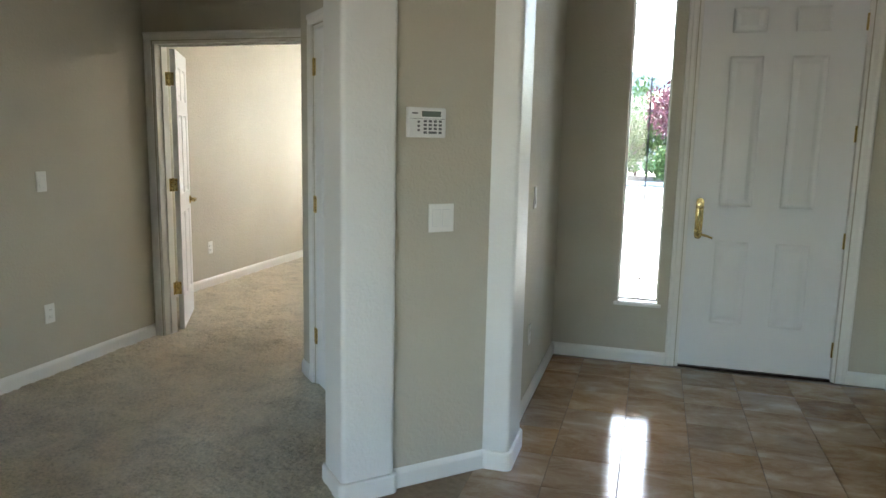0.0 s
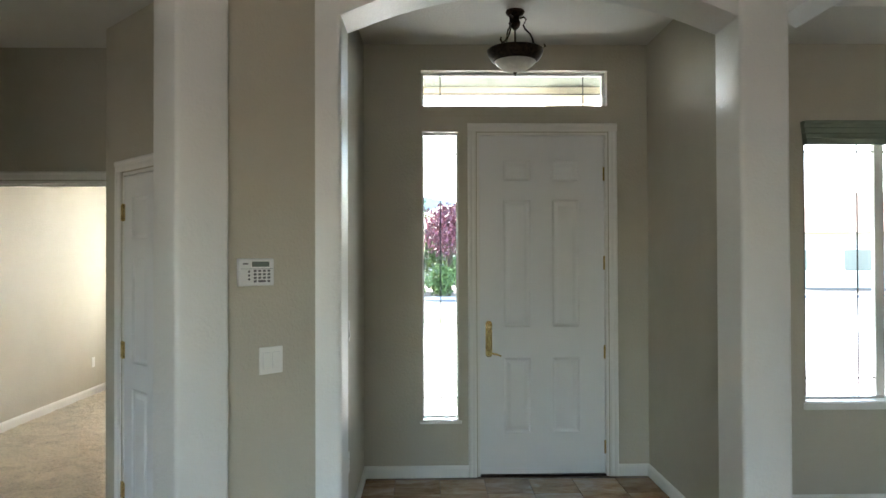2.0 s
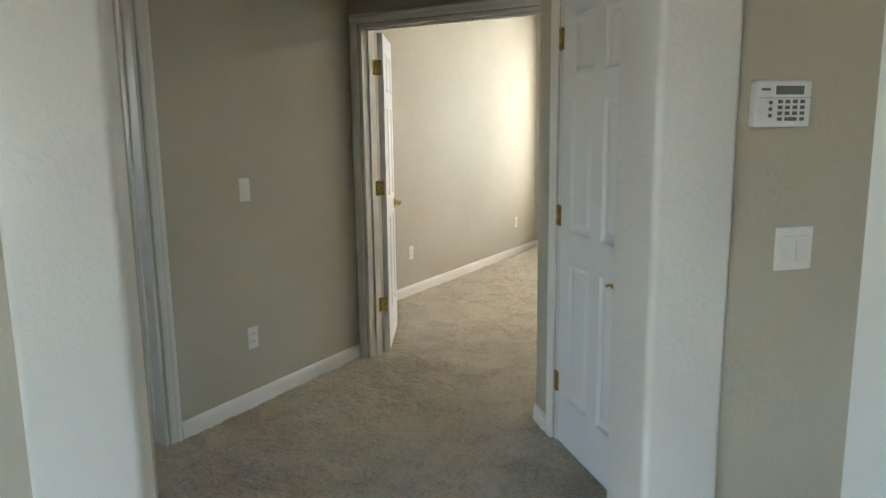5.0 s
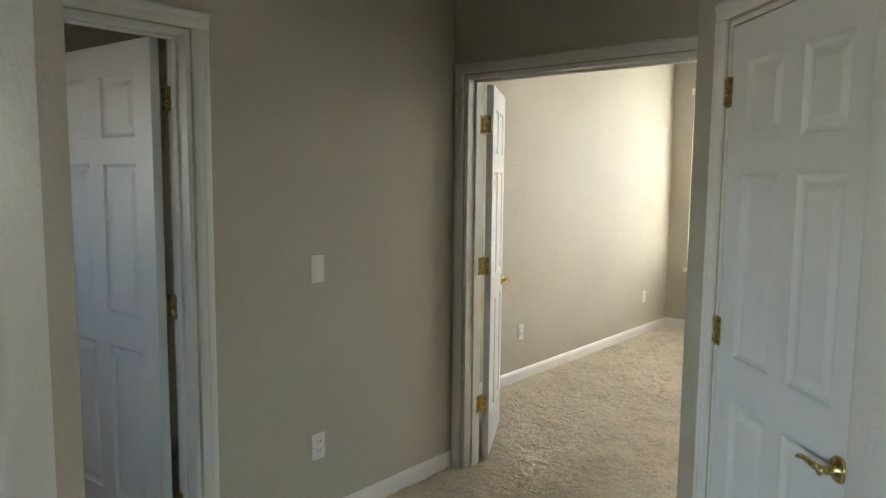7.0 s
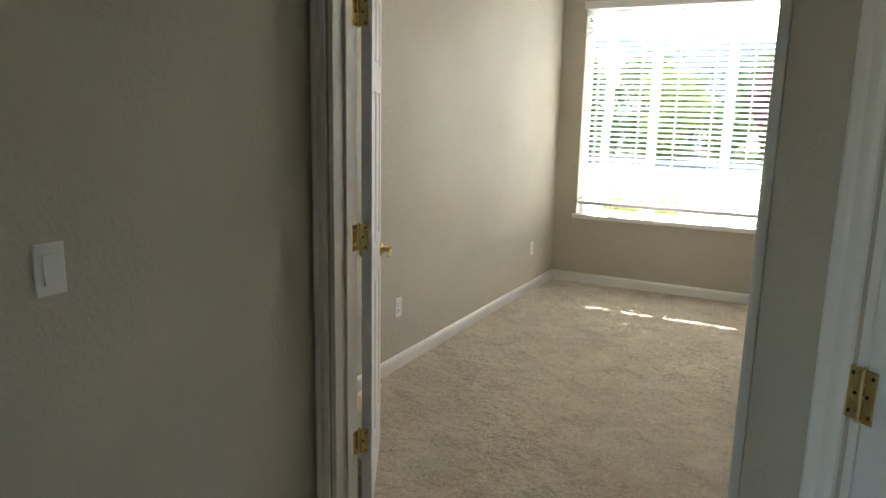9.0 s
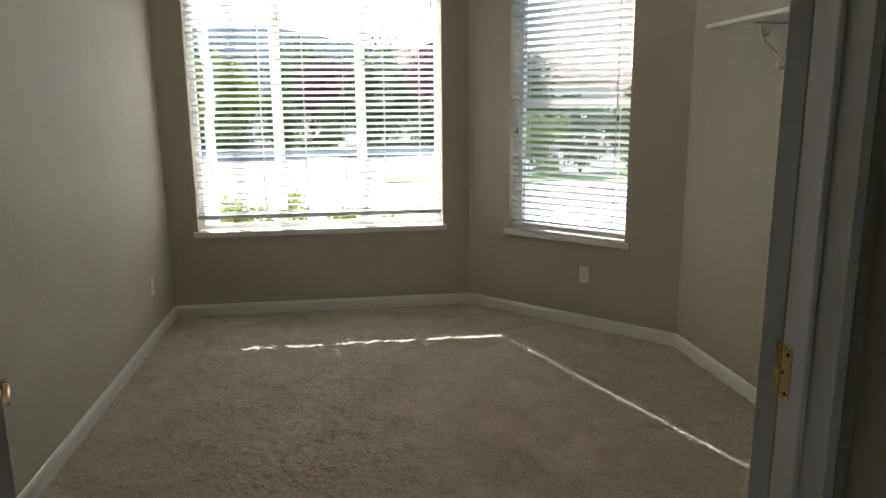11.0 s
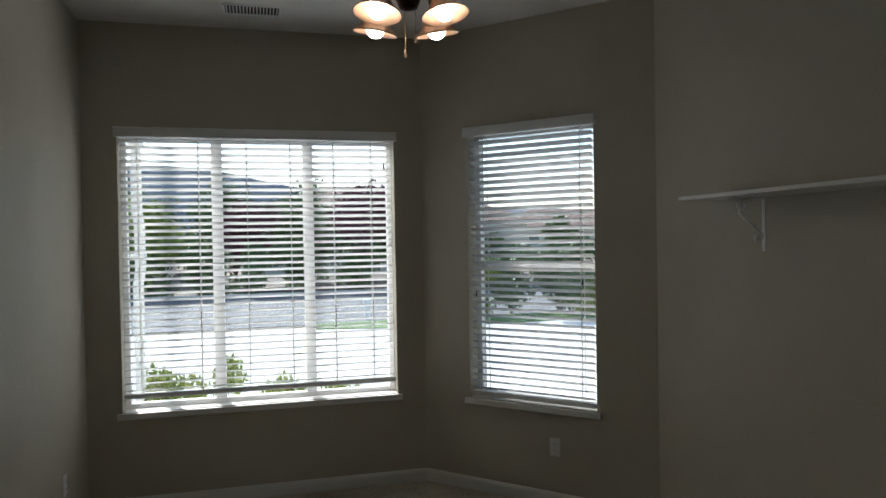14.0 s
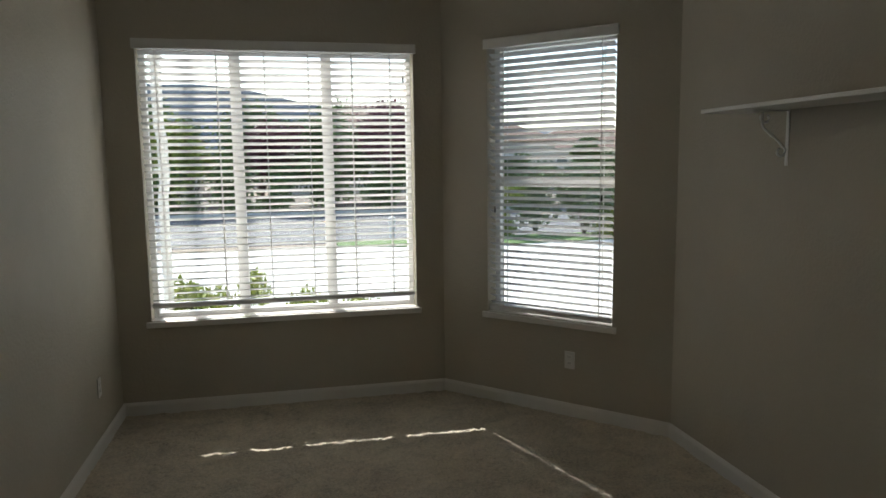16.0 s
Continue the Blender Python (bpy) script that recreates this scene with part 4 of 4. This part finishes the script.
def scroll_bracket(y):
    bm = bmesh.new()
    box(bm, -0.006, -0.001, y - 0.01, y + 0.01, 1.62, 1.862, bevel=0.0015)
    box(bm, -0.175, -0.006, y - 0.01, y + 0.01, 1.857, 1.862, bevel=0.0012)
    k = part("bracket", bm, VINYL, shelf, "white scrolled metal bracket")
    pts = []
    for i in range(15):  # upper curl
        t = i / 14 * 1.6 * math.pi
        r = 0.012 + 0.016 * i / 14
        pts.append((-0.115 + r * math.cos(math.pi * 0.15 - t + 0.4), y, 1.828 + r * math.sin(math.pi * 0.15 - t + 0.4)))
    for i in range(1, 8):
        s = i / 8
        pts.append((-0.139 + 0.115 * s - 0.01 * math.sin(math.pi * 2 * s), y, 1.81 - 0.118 * s))
    for i in range(15):  # lower curl
        t = i / 14 * 1.6 * math.pi
        r = 0.025 - 0.013 * i / 14
        pts.append((-0.036 + r * math.cos(0.5 - t), y, 1.682 + r * math.sin(0.5 - t)))
    bm = bmesh.new()
    tube(bm, pts, 0.0056, 8)
    part("scroll", bm, VINYL, k, smooth=True)
    bm = bmesh.new()
    bmesh.ops.create_uvsphere(bm, u_segments=10, v_segments=6, radius=0.009, matrix=Matrix.Translation((-0.083, y, 1.752)))
    part("boss", bm, VINYL, k, smooth=True)


scroll_bracket(-0.266)
scroll_bracket(-1.45)

# foyer ceiling lamp
lamp = empty("ceiling_lamp", Matrix.Translation((2.07, 5.10, 3.085)), "bronze semi-flush ceiling lamp with alabaster glass bowl", "ceiling lamp")
bm = bmesh.new()
lathe(bm, [(0, -0.001), (0.055, -0.001), (0.06, -0.012), (0.05, -0.028), (0.03, -0.036), (0.026, -0.06), (0.034, -0.075), (0.03, -0.10), (0.012, -0.12), (0, -0.122)], 24)
part("canopy", bm, BRONZE, lamp, smooth=True)
bm = bmesh.new()
prof = [(0, -0.385), (0.03, -0.383), (0.075, -0.366), (0.115, -0.335), (0.14, -0.30), (0.146, -0.285), (0.14, -0.285), (0.11, -0.325), (0.07, -0.355), (0, -0.372)]
lathe(bm, prof, 32)
part("bowl", bm, ALABASTER, lamp, "white alabaster glass bowl", smooth=True)
bm = bmesh.new()
lathe(bm, [(0.128, -0.318), (0.150, -0.305), (0.168, -0.275), (0.174, -0.25), (0.168, -0.244), (0.155, -0.262), (0.14, -0.286), (0.128, -0.300)], 36)
part("rim", bm, BRONZE, lamp, smooth=True)
bm = bmesh.new()
lathe(bm, [(0, -0.41), (0.006, -0.404), (0.004, -0.396), (0.012, -0.39), (0.012, -0.384), (0, -0.382)], 14)
part("finial", bm, BRONZE, lamp, smooth=True)
bm = bmesh.new()
tube(bm, [(0, 0, -0.10), (0, 0, -0.385)], 0.006, 8)
part("stem", bm, BRONZE, lamp)
for k in range(3):
    a = radians(90 + 120 * k + 25)
    ca, sa = math.cos(a), math.sin(a)
    pts = [(r * ca, r * sa, z) for r, z in ((0.030, -0.05), (0.055, -0.042), (0.068, -0.058), (0.058, -0.078), (0.05, -0.092), (0.06, -0.115), (0.09, -0.145), (0.105, -0.175), (0.112, -0.205), (0.135, -0.228), (0.168, -0.24), (0.185, -0.225), (0.178, -0.212))]
    bm = bmesh.new()
    tube(bm, pts, 0.0055, 8)
    part("arm", bm, BRONZE, lamp, smooth=True)

# bedroom fan light
fan = empty("fan_light", Matrix.Translation((-0.737, 6.905, 3.169)), "ceiling fan light kit with four lit frosted glass shades", "ceiling light")
bm = bmesh.new()
lathe(bm, [(0, -0.0845), (0.07, -0.0845), (0.072, -0.10), (0.05, -0.13), (0.018, -0.14), (0.014, -0.42), (0.05, -0.45), (0.10, -0.47), (0.11, -0.52), (0.09, -0.58), (0.05, -0.61), (0.045, -0.68), (0.03, -0.72), (0, -0.73)], 28)
part("motor", bm, BRONZE, fan, "dark bronze motor and downrod", smooth=True)
for k in range(4):
    a = radians(38 + 90 * k)
    rot = Matrix.Rotation(a, 4, "Z")
    bm = bmesh.new()
    tube(bm, [(0.035, 0, -0.645), (0.075, 0, -0.635), (0.11, 0, -0.655), (0.128, 0, -0.69)], 0.008, 8)
    arm = part("arm", bm, BRONZE, fan, m=rot, smooth=True)
    bm = bmesh.new()
    lathe(bm, [(0.022, 0.0), (0.030, -0.012), (0.036, -0.035), (0.050, -0.06), (0.070, -0.078), (0.078, -0.086), (0.075, -0.086), (0.066, -0.076), (0.046, -0.057), (0.032, -0.033), (0.026, -0.012), (0.018, 0.0)], 28)
    tilt = Matrix.Translation((0.132, 0, -0.69)) @ Matrix.Rotation(radians(-12), 4, "Y")
    part("shade", bm, FROST, fan, "frosted bell glass shade", rot @ tilt, smooth=True)
    bm = bmesh.new()
    lathe(bm, [(0.012, -0.01), (0.016, -0.03), (0.028, -0.055), (0.031, -0.07), (0.028, -0.086), (0.016, -0.098), (0, -0.102)], 20)
    part("bulb", bm, BULB, fan, "lit warm white bulb", rot @ tilt, smooth=True)
for x, z in ((-0.01, -0.865), (0.025, -0.815)):
    bm = bmesh.new()
    tube(bm, [(x, 0.01, -0.72), (x, 0.01, z)], 0.0012, 5)
    ch = part("pull_chain", bm, BRASS, fan)
    bm = bmesh.new()
    lathe(bm, [(0, 0.014), (0.005, 0.01), (0.006, -0.008), (0, -0.014)], 10)
    part("chain_fob", bm, FROST, ch, m=Matrix.Translation((x, 0.01, z)), smooth=True)

# ceiling vent
vent = empty("ceiling_vent", Matrix.Translation((-1.24, 9.02, 3.085)) @ Matrix.Rotation(radians(0), 4, "Z"), "white louvred metal ceiling vent", "vent")
for a in ((-0.17, 0.17, -0.09, -0.075), (-0.17, 0.17, 0.075, 0.09), (-0.17, -0.155, -0.075, 0.075), (0.155, 0.17, -0.075, 0.075)):
    part("frame", boxed(*a, -0.008, 0.0, bevel=0.002), VINYL, vent)
part("backing", boxed(-0.155, 0.155, -0.075, 0.075, -0.0012, -0.0002), DARK, vent)
for k in range(16):
    part("slat", boxed(-0.001, 0.001, -0.075, 0.075, -0.007, 0.007), VINYL, vent, m=Matrix.Translation((-0.145 + k * 0.0193, 0, -0.008)) @ Matrix.Rotation(radians(35), 4, "Y"))

# ---- outdoors ----
GZ = -0.16
slab("ground", [(-3000, -3000), (3000, -3000), (3000, 3000), (-3000, 3000)], GZ - 0.5, GZ, SOIL, "dry earth ground", "ground")
slab("driveway", [(-9, 9.9), (1.3, 9.9), (1.3, 5.97), (7.5, 5.3), (16, 6), (16, 20.2), (-14, 19.0), (-14, 10.6)], GZ - 0.1, GZ + 0.05, CONCRETE, "pale sunlit concrete driveway", "driveway")
slab("road", [(-120, 18.2), (120, 22.6), (120, 31.0), (-120, 26.6)], GZ - 0.1, GZ + 0.012, ASPHALT, "grey asphalt street", "road")
slab("kerb", [(-120, 26.6), (120, 31.0), (120, 31.2), (-120, 26.8)], GZ - 0.1, GZ + 0.14, CONCRETE, "concrete street kerb", "kerb")
slab("lawn", [(-0.2, 19.2), (2.2, 18.6), (6.5, 18.9), (6.5, 20.3), (-0.2, 20.0)], GZ - 0.05, GZ + 0.07, GRASS, "small green lawn strip by the street", "lawn")
slab("planting_bed", [(-60, 28.0), (60, 30.2), (60, 40), (-60, 40)], GZ - 0.05, GZ + 0.10, MULCH, "bare brown planting bed across the street", "planting bed")

# porch roof and post before the entry
slab("porch_roof", [(1.02, 5.97), (9.0, 5.29), (9.0, 9.4), (1.02, 9.4)], 3.58, 3.8, SOFFIT, "grey-green porch ceiling over the entry", "porch roof")
slab("porch_beam", [(1.02, 9.1), (9.0, 9.1), (9.0, 9.4), (1.02, 9.4)], 3.50, 3.579, STUCCO, "cream stucco porch beam", "beam")
bm = bmesh.new()
box(bm, 3.05, 3.45, 9.08, 9.42, GZ + 0.05, 3.4, bevel=0.01)
box(bm, 2.97, 3.53, 9.0, 9.5, 3.36, 3.499, bevel=0.015)
box(bm, 3.0, 3.5, 9.03, 9.47, GZ + 0.05, 0.35, bevel=0.015)
tagged(part("porch_post", bm, STUCCO), "cream stucco porch post with capital", "post", kind="structure")

# downspout beside the wide window
ds = empty("downspout", Matrix.Translation((-2.13, 10.45, GZ)), "white metal porch downspout with brackets", "downspout")
bm = bmesh.new()
tube(bm, [(0, 0, 0.0), (0, 0, 1.55), (0.02, -0.01, 1.66), (0.02, -0.01, 2.0), (0, 0, 2.1), (0, 0, 3.46)], 0.04, 10)
part("pipe", bm, VINYL, ds)
for zz in (0.9, 1.75, 2.6):
    part("strap", boxed(-0.05, 0.06, -0.052, 0.048, zz, zz + 0.03, bevel=0.003), VINYL, ds)


def leaf_clump(bm, centre, radius, count, size, rng, squash=0.8):
    """Many small folded leaves scattered through a ball, thinner towards its rim."""
    for _ in range(count):
        d = Vector((rng.gauss(0, 1), rng.gauss(0, 1), rng.gauss(0, 1))).normalized() * radius * rng.random() ** 0.45
        p = Vector(centre) + Vector((d.x, d.y, d.z * squash))
        q = Euler((rng.uniform(0, 6.3), rng.uniform(0, 6.3), rng.uniform(0, 6.3))).to_matrix()
        s = size * rng.uniform(0.6, 1.35)
        v = [bm.verts.new(p + q @ Vector(c)) for c in ((-s, 0, 0), (0, -s * 0.42, s * 0.12), (s, 0, 0), (0, s * 0.42, s * 0.12))]
        bm.faces.new((v[0], v[1], v[2]))
        bm.faces.new((v[0], v[2], v[3]))


def tree(name, x, y, h, crown, material, label, seed, leaves=2600, size=0.10, trunk_h=0.35):
    rng = random.Random(seed)
    e = empty(name, Matrix.Translation((x, y, GZ)), label, "tree")
    bm = bmesh.new()
    th = h * trunk_h
    tube(bm, [(0, 0, -0.05), (0.03, 0.02, th * 0.5), (0.0, 0.05, th), (0.05, 0.0, h * 0.7)], [0.09 * h / 4, 0.07 * h / 4, 0.06 * h / 4, 0.02], 8)
    blobs = []
    for k in range(13):
        a = rng.uniform(0, 6.28)
        r = crown * rng.uniform(0.15, 0.75)
        z = th + (h - th) * rng.uniform(0.15, 0.92)
        r *= 1.0 if z < h * 0.75 else 0.6
        c = (r * math.cos(a), r * math.sin(a), z)
        blobs.append((c, crown * rng.uniform(0.32, 0.5)))
        tube(bm, [(0, 0.03, th * rng.uniform(0.8, 1.15)), (c[0] * 0.5, c[1] * 0.5, (th + z) / 2 + 0.1), c], [0.035 * h / 4, 0.022 * h / 4, 0.008], 6)
    part("trunk", bm, BARK, e)
    bm = bmesh.new()
    for c, r in blobs:
        leaf_clump(bm, c, r, leaves // 13, size, rng)
    part("crown", bm, material, e)
    return e


tree("plum_tree", 2.4, 30.2, 3.7, 1.9, LEAF_RED, "dark red-leaved plum tree across the street", 3, 4200)
tree("plum_tree", -1.6, 31.2, 3.2, 1.4, LEAF_RED, "small red-leaved plum tree across the street", 4, 3000)
tree("green_tree", -5.0, 30.5, 3.2, 1.9, LEAF_LIME, "yellow-green shade tree across the street", 5, 3600, 0.1, 0.2)
tree("green_tree", -8.3, 31.0, 3.5, 2.0, LEAF_GREEN, "round green shade tree across the street", 6, 3200, 0.1, 0.2)
tree("green_tree", 5.8, 31.5, 3.6, 2.0, LEAF_GREEN, "round green shade tree across the street", 7, 3200, 0.1, 0.2)
tree("green_tree", 0.4, 33.0, 3.4, 2.2, LEAF_GREEN, "round green shade tree across the street", 8, 3200, 0.1, 0.2)
tree("green_tree", 13.5, 30.0, 1.7, 1.2, LEAF_GREEN, "green tree beside the street", 9, 3000, 0.1, 0.2)


def shrub(x, y, r, h, material, label, seed, count=900, size=0.035, z=GZ + 0.04, low=0.45):
    rng = random.Random(seed)
    e = empty("shrub", Matrix.Translation((x, y, z)), label, "shrub")
    bm = bmesh.new()
    tips = []
    for k in range(11):
        a = rng.uniform(0, 6.28)
        c = (r * 0.8 * rng.random() * math.cos(a), r * 0.8 * rng.random() * math.sin(a), h * rng.uniform(low, 0.92))
        tips.append(c)
        tube(bm, [(0, 0, -0.03), (c[0] * 0.4, c[1] * 0.4, c[2] * 0.5), c], [0.012, 0.008, 0.003], 5)
    part("stems", bm, BARK, e)
    bm = bmesh.new()
    for c in tips:
        leaf_clump(bm, c, r * 0.36, count // 11, size, rng, 1.0)
    part("leaves", bm, material, e)


shrub(-1.80, 10.5, 0.40, 0.98, LEAF_LIME, "yellow-green shrub growing below the bedroom window", 11, 1500)
shrub(-1.12, 10.45, 0.30, 0.74, LEAF_LIME, "small yellow-green shrub below the bedroom window", 12, 800)
shrub(-0.66, 10.4, 0.26, 0.68, LEAF_LIME, "small yellow-green shrub below the bedroom window", 13, 600)
for k in range(7):
    shrub(3.5 + k * 1.0, 20.5 - 0.32 * k + 0.2 * (k % 2), 0.85, 1.3 + 0.12 * (k * 3 % 4), LEAF_SAGE if k % 3 else LEAF_LIME, "tall green hedge shrub beside the driveway", 20 + k, 2600, 0.06, low=0.08)
for k in range(15):
    shrub(-12 + k * 1.75, 29.3 + 0.5 * (k % 2), 1.15, 1.5 + 0.25 * (k % 3), LEAF_GREEN, "low green hedge shrub across the street", 40 + k, 1800, 0.09, GZ + 0.1, low=0.1)
for k in range(8):
    tree("green_tree", -13 + k * 2.6 + 0.4 * (k % 3), 34.0 + 0.7 * (k % 4), 3.7 + 0.3 * (k % 3), 2.0, LEAF_GREEN, "dense green tree in the row across the street", 130 + k, 2400, 0.12, 0.12)

# white utility pedestal on the far verge
bm = bmesh.new()
lathe(bm, [(0, 0), (0.07, 0), (0.07, 0.36), (0.09, 0.37), (0.09, 0.46), (0.07, 0.5), (0, 0.51)], 20)
tagged(part("utility_pedestal", bm, VINYL, m=Matrix.Translation((1.15, 20.9, GZ + 0.012)), smooth=False), "white capped utility pedestal beside the street", "utility box")


def house(x, y, w, d, h, turn, label):
    e = empty("house", Matrix.Translation((x, y, GZ)) @ Matrix.Rotation(radians(turn), 4, "Z"), label, "house", "houses across the street")
    part("wall", boxed(-w / 2, w / 2, -d / 2, d / 2, 0, h), STUCCO, e)
    bm = bmesh.new()
    o = 0.5
    lo = [bm.verts.new(c) for c in ((-w / 2 - o, -d / 2 - o, h), (w / 2 + o, -d / 2 - o, h), (w / 2 + o, d / 2 + o, h), (-w / 2 - o, d / 2 + o, h))]
    r0, r1 = bm.verts.new((-w / 2 + d / 2, 0, h + d * 0.24)), bm.verts.new((w / 2 - d / 2, 0, h + d * 0.24))
    bm.faces.new(lo[::-1])
    bm.faces.new((lo[0], lo[1], r1, r0))
    bm.faces.new((lo[2], lo[3], r0, r1))
    bm.faces.new((lo[1], lo[2], r1))
    bm.faces.new((lo[3], lo[0], r0))
    part("roof", bm, ROOF, e, "brown hipped tile roof")
    for k in range(int(w // 3)):
        cx = -w / 2 + 1.6 + k * 3
        win = part("window", boxed(cx - 0.7, cx + 0.7, -d / 2 - 0.04, -d / 2 + 0.02, 0.9, 2.1), VINYL, e)
        part("pane", boxed(cx - 0.62, cx + 0.62, -d / 2 - 0.05, -d / 2 - 0.041, 0.98, 2.02), SCREEN, win)


house(-14, 46, 16, 10, 2.9, 4, "single-storey cream house with brown roof far off")
house(6, 50, 17, 10, 2.9, 2, "single-storey cream house with brown roof far off")
house(27, 40, 15, 10, 2.9, -12, "single-storey cream house with brown roof far off")
house(45, 46, 16, 10, 2.9, -20, "single-storey cream house with brown roof far off")
house(35, 86, 18, 10, 2.9, -10, "single-storey cream house with brown roof far off")
for k in range(26):
    fx = -45 + k * 4.7 + (k * 7 % 3)
    fh = 4.6 + (k * 5 % 4) * 0.5
    tree("far_tree", fx, 58 + (k * 13 % 9), fh if fx < 8 else fh * 0.58, 2.6 if fx < 8 else 1.7, LEAF_GREEN, "distant green tree among the houses", 70 + k, 520, 0.3)


def ridge(name, dist, x0, x1, heights, seed):
    """A far line of hills."""
    rng = random.Random(seed)
    bm = bmesh.new()
    n = 60
    rows = []
    for k in range(n + 1):
        s = k / n * (len(heights) - 1)
        i = min(int(s), len(heights) - 2)
        f = s - i
        f = f * f * (3 - 2 * f)
        hh = heights[i] * (1 - f) + heights[i + 1] * f + rng.uniform(-4, 4)
        x = x0 + (x1 - x0) * k / n
        rows.append([bm.verts.new((x, dist - 300, GZ - 1)), bm.verts.new((x, dist - 90, hh * 0.55)), bm.verts.new((x, dist, hh)), bm.verts.new((x, dist + 300, GZ - 1))])
    for a, b in zip(rows, rows[1:]):
        for j in range(3):
            bm.faces.new((a[j], a[j + 1], b[j + 1], b[j]))
    tagged(part(name, bm, HILL), "mountain ridge on the horizon, blue-grey haze painted into its colour", "hills", kind="structure")


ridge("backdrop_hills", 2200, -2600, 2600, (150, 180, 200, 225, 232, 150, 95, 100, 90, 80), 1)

# ---- carpet pile ----


def inside(px, py, poly):
    """Which of the points lie inside the outline."""
    hit = np.zeros(px.shape, bool)
    for k in range(len(poly)):
        (x0, y0), (x1, y1) = poly[k - 1], poly[k]
        cross = ((y0 > py) != (y1 > py)) & (px < (x1 - x0) * (py - y0) / ((y1 - y0) or 1e-9) + x0)
        hit ^= cross
    return hit


def blur(a, n):
    for _ in range(n):
        a = (a + np.roll(a, 1, 0) + np.roll(a, -1, 0) + np.roll(a, 1, 1) + np.roll(a, -1, 1)) / 5
    return a


def pile(name, poly, step, seed):
    """A rough sheet of tufts over an outline."""
    rng = np.random.RandomState(seed)
    xs = np.arange(min(p[0] for p in poly), max(p[0] for p in poly) + step, step)
    ys = np.arange(min(p[1] for p in poly), max(p[1] for p in poly) + step, step)
    gx, gy = np.meshgrid(xs, ys, indexing="ij")

    def norm(a):
        return a / a.std()

    fine = rng.normal(size=gx.shape)
    mid = norm(blur(rng.normal(size=gx.shape), 2))
    wide = norm(blur(rng.normal(size=gx.shape), 14))
    z = 0.0018 * fine + 0.0021 * mid + 0.0010 * wide
    z = np.clip(z - z.mean(), -0.011, 0.012)
    jx, jy = rng.uniform(-0.3, 0.3, (2, *gx.shape)) * step
    co = np.stack([gx + jx, gy + jy, z + 0.018], -1).reshape(-1, 3)
    n0, n1 = gx.shape
    idx = np.arange(n0 * n1).reshape(n0, n1)
    quads = np.stack([idx[:-1, :-1], idx[1:, :-1], idx[1:, 1:], idx[:-1, 1:]], -1)
    keep = inside(gx[:-1, :-1] + step / 2, gy[:-1, :-1] + step / 2, poly)
    quads = quads[keep]
    used, inv = np.unique(quads, return_inverse=True)
    co, quads = co[used], inv.reshape(-1, 4)
    me = bpy.data.meshes.new(name)
    me.vertices.add(len(co))
    me.vertices.foreach_set("co", co.ravel())
    me.loops.add(quads.size)
    me.loops.foreach_set("vertex_index", quads.ravel().astype(np.int32))
    me.polygons.add(len(quads))
    me.polygons.foreach_set("loop_start", np.arange(0, quads.size, 4, dtype=np.int32))
    me.update(calc_edges=True)
    me.materials.append(CARPET)
    me.polygons.foreach_set("use_smooth", np.ones(len(quads), bool))
    ob = new(name, me)
    ob.parent = carpet_floor
    ob["kind"] = "stuff"
    return ob


pile("carpet_pile", [(-1.67, 1.4), (-0.5, 2.52), (0.72, 3.73), (0.80, 3.80), (-0.25, 4.90), (-0.30, 5.32), (-1.67, 5.32)], 0.009, 1)
pile("carpet_pile", [(BL, BS), (BR, BS), BEND2, BEND, (BL, BN)], 0.011, 2)
pile("carpet_pile", [(-2.8, 2.4), (-1.65, 2.4), (-1.65, 4.4), (-2.8, 4.4)], 0.014, 3)

# ---- floor tiles ----
TS, GAP = 0.3095, 0.003
bm = bmesh.new()
h = (TS - GAP) / 2
box(bm, -h, h, -h, h, -0.008, 0.0, bevel=0.0012)
TILE_MESH = mesh_of(bm, "tile", TILE)
TX, TY = 1.917, 4.207
rest = []
for i in range(-14, 19):
    for j in range(-27, 7):
        x, y = TX + (i + 0.5) * TS, TY + (j + 0.5) * TS
        if (y < 3.98 and x < 1.15 and x - y < -2.95 + 0.22) or x < -1.5 or y < -3.9 or x > 7.3:
            continue
        if not (y < 3.9 or (1.1 < x < 3.1 and y < 5.80) or (x > 3.3 and y < 5.1) or (1.1 < x and y < 4.3)):
            continue
        near = 0.5 < x < 4.7 and 2.6 < y < 6.0
        if near:
            t = new("tile", TILE_MESH)
            t.parent = floor
            t.matrix_basis = Matrix.Translation((x + random.uniform(-0.0006, 0.0006), y + random.uniform(-0.0006, 0.0006), random.uniform(-0.0006, 0.0002))) @ Matrix.Rotation(radians(180 * random.randrange(2)), 4, "Z")
        else:
            rest.append((x, y))
bm = bmesh.new()
for x, y in rest:
    vs = [bm.verts.new((x + a * h, y + b * h, -0.0004)) for a, b in ((-1, -1), (1, -1), (1, 1), (-1, 1))]
    bm.faces.new(vs)
far_tiles = part("tile_field", bm, TILE, floor)
far_tiles["kind"] = "stuff"
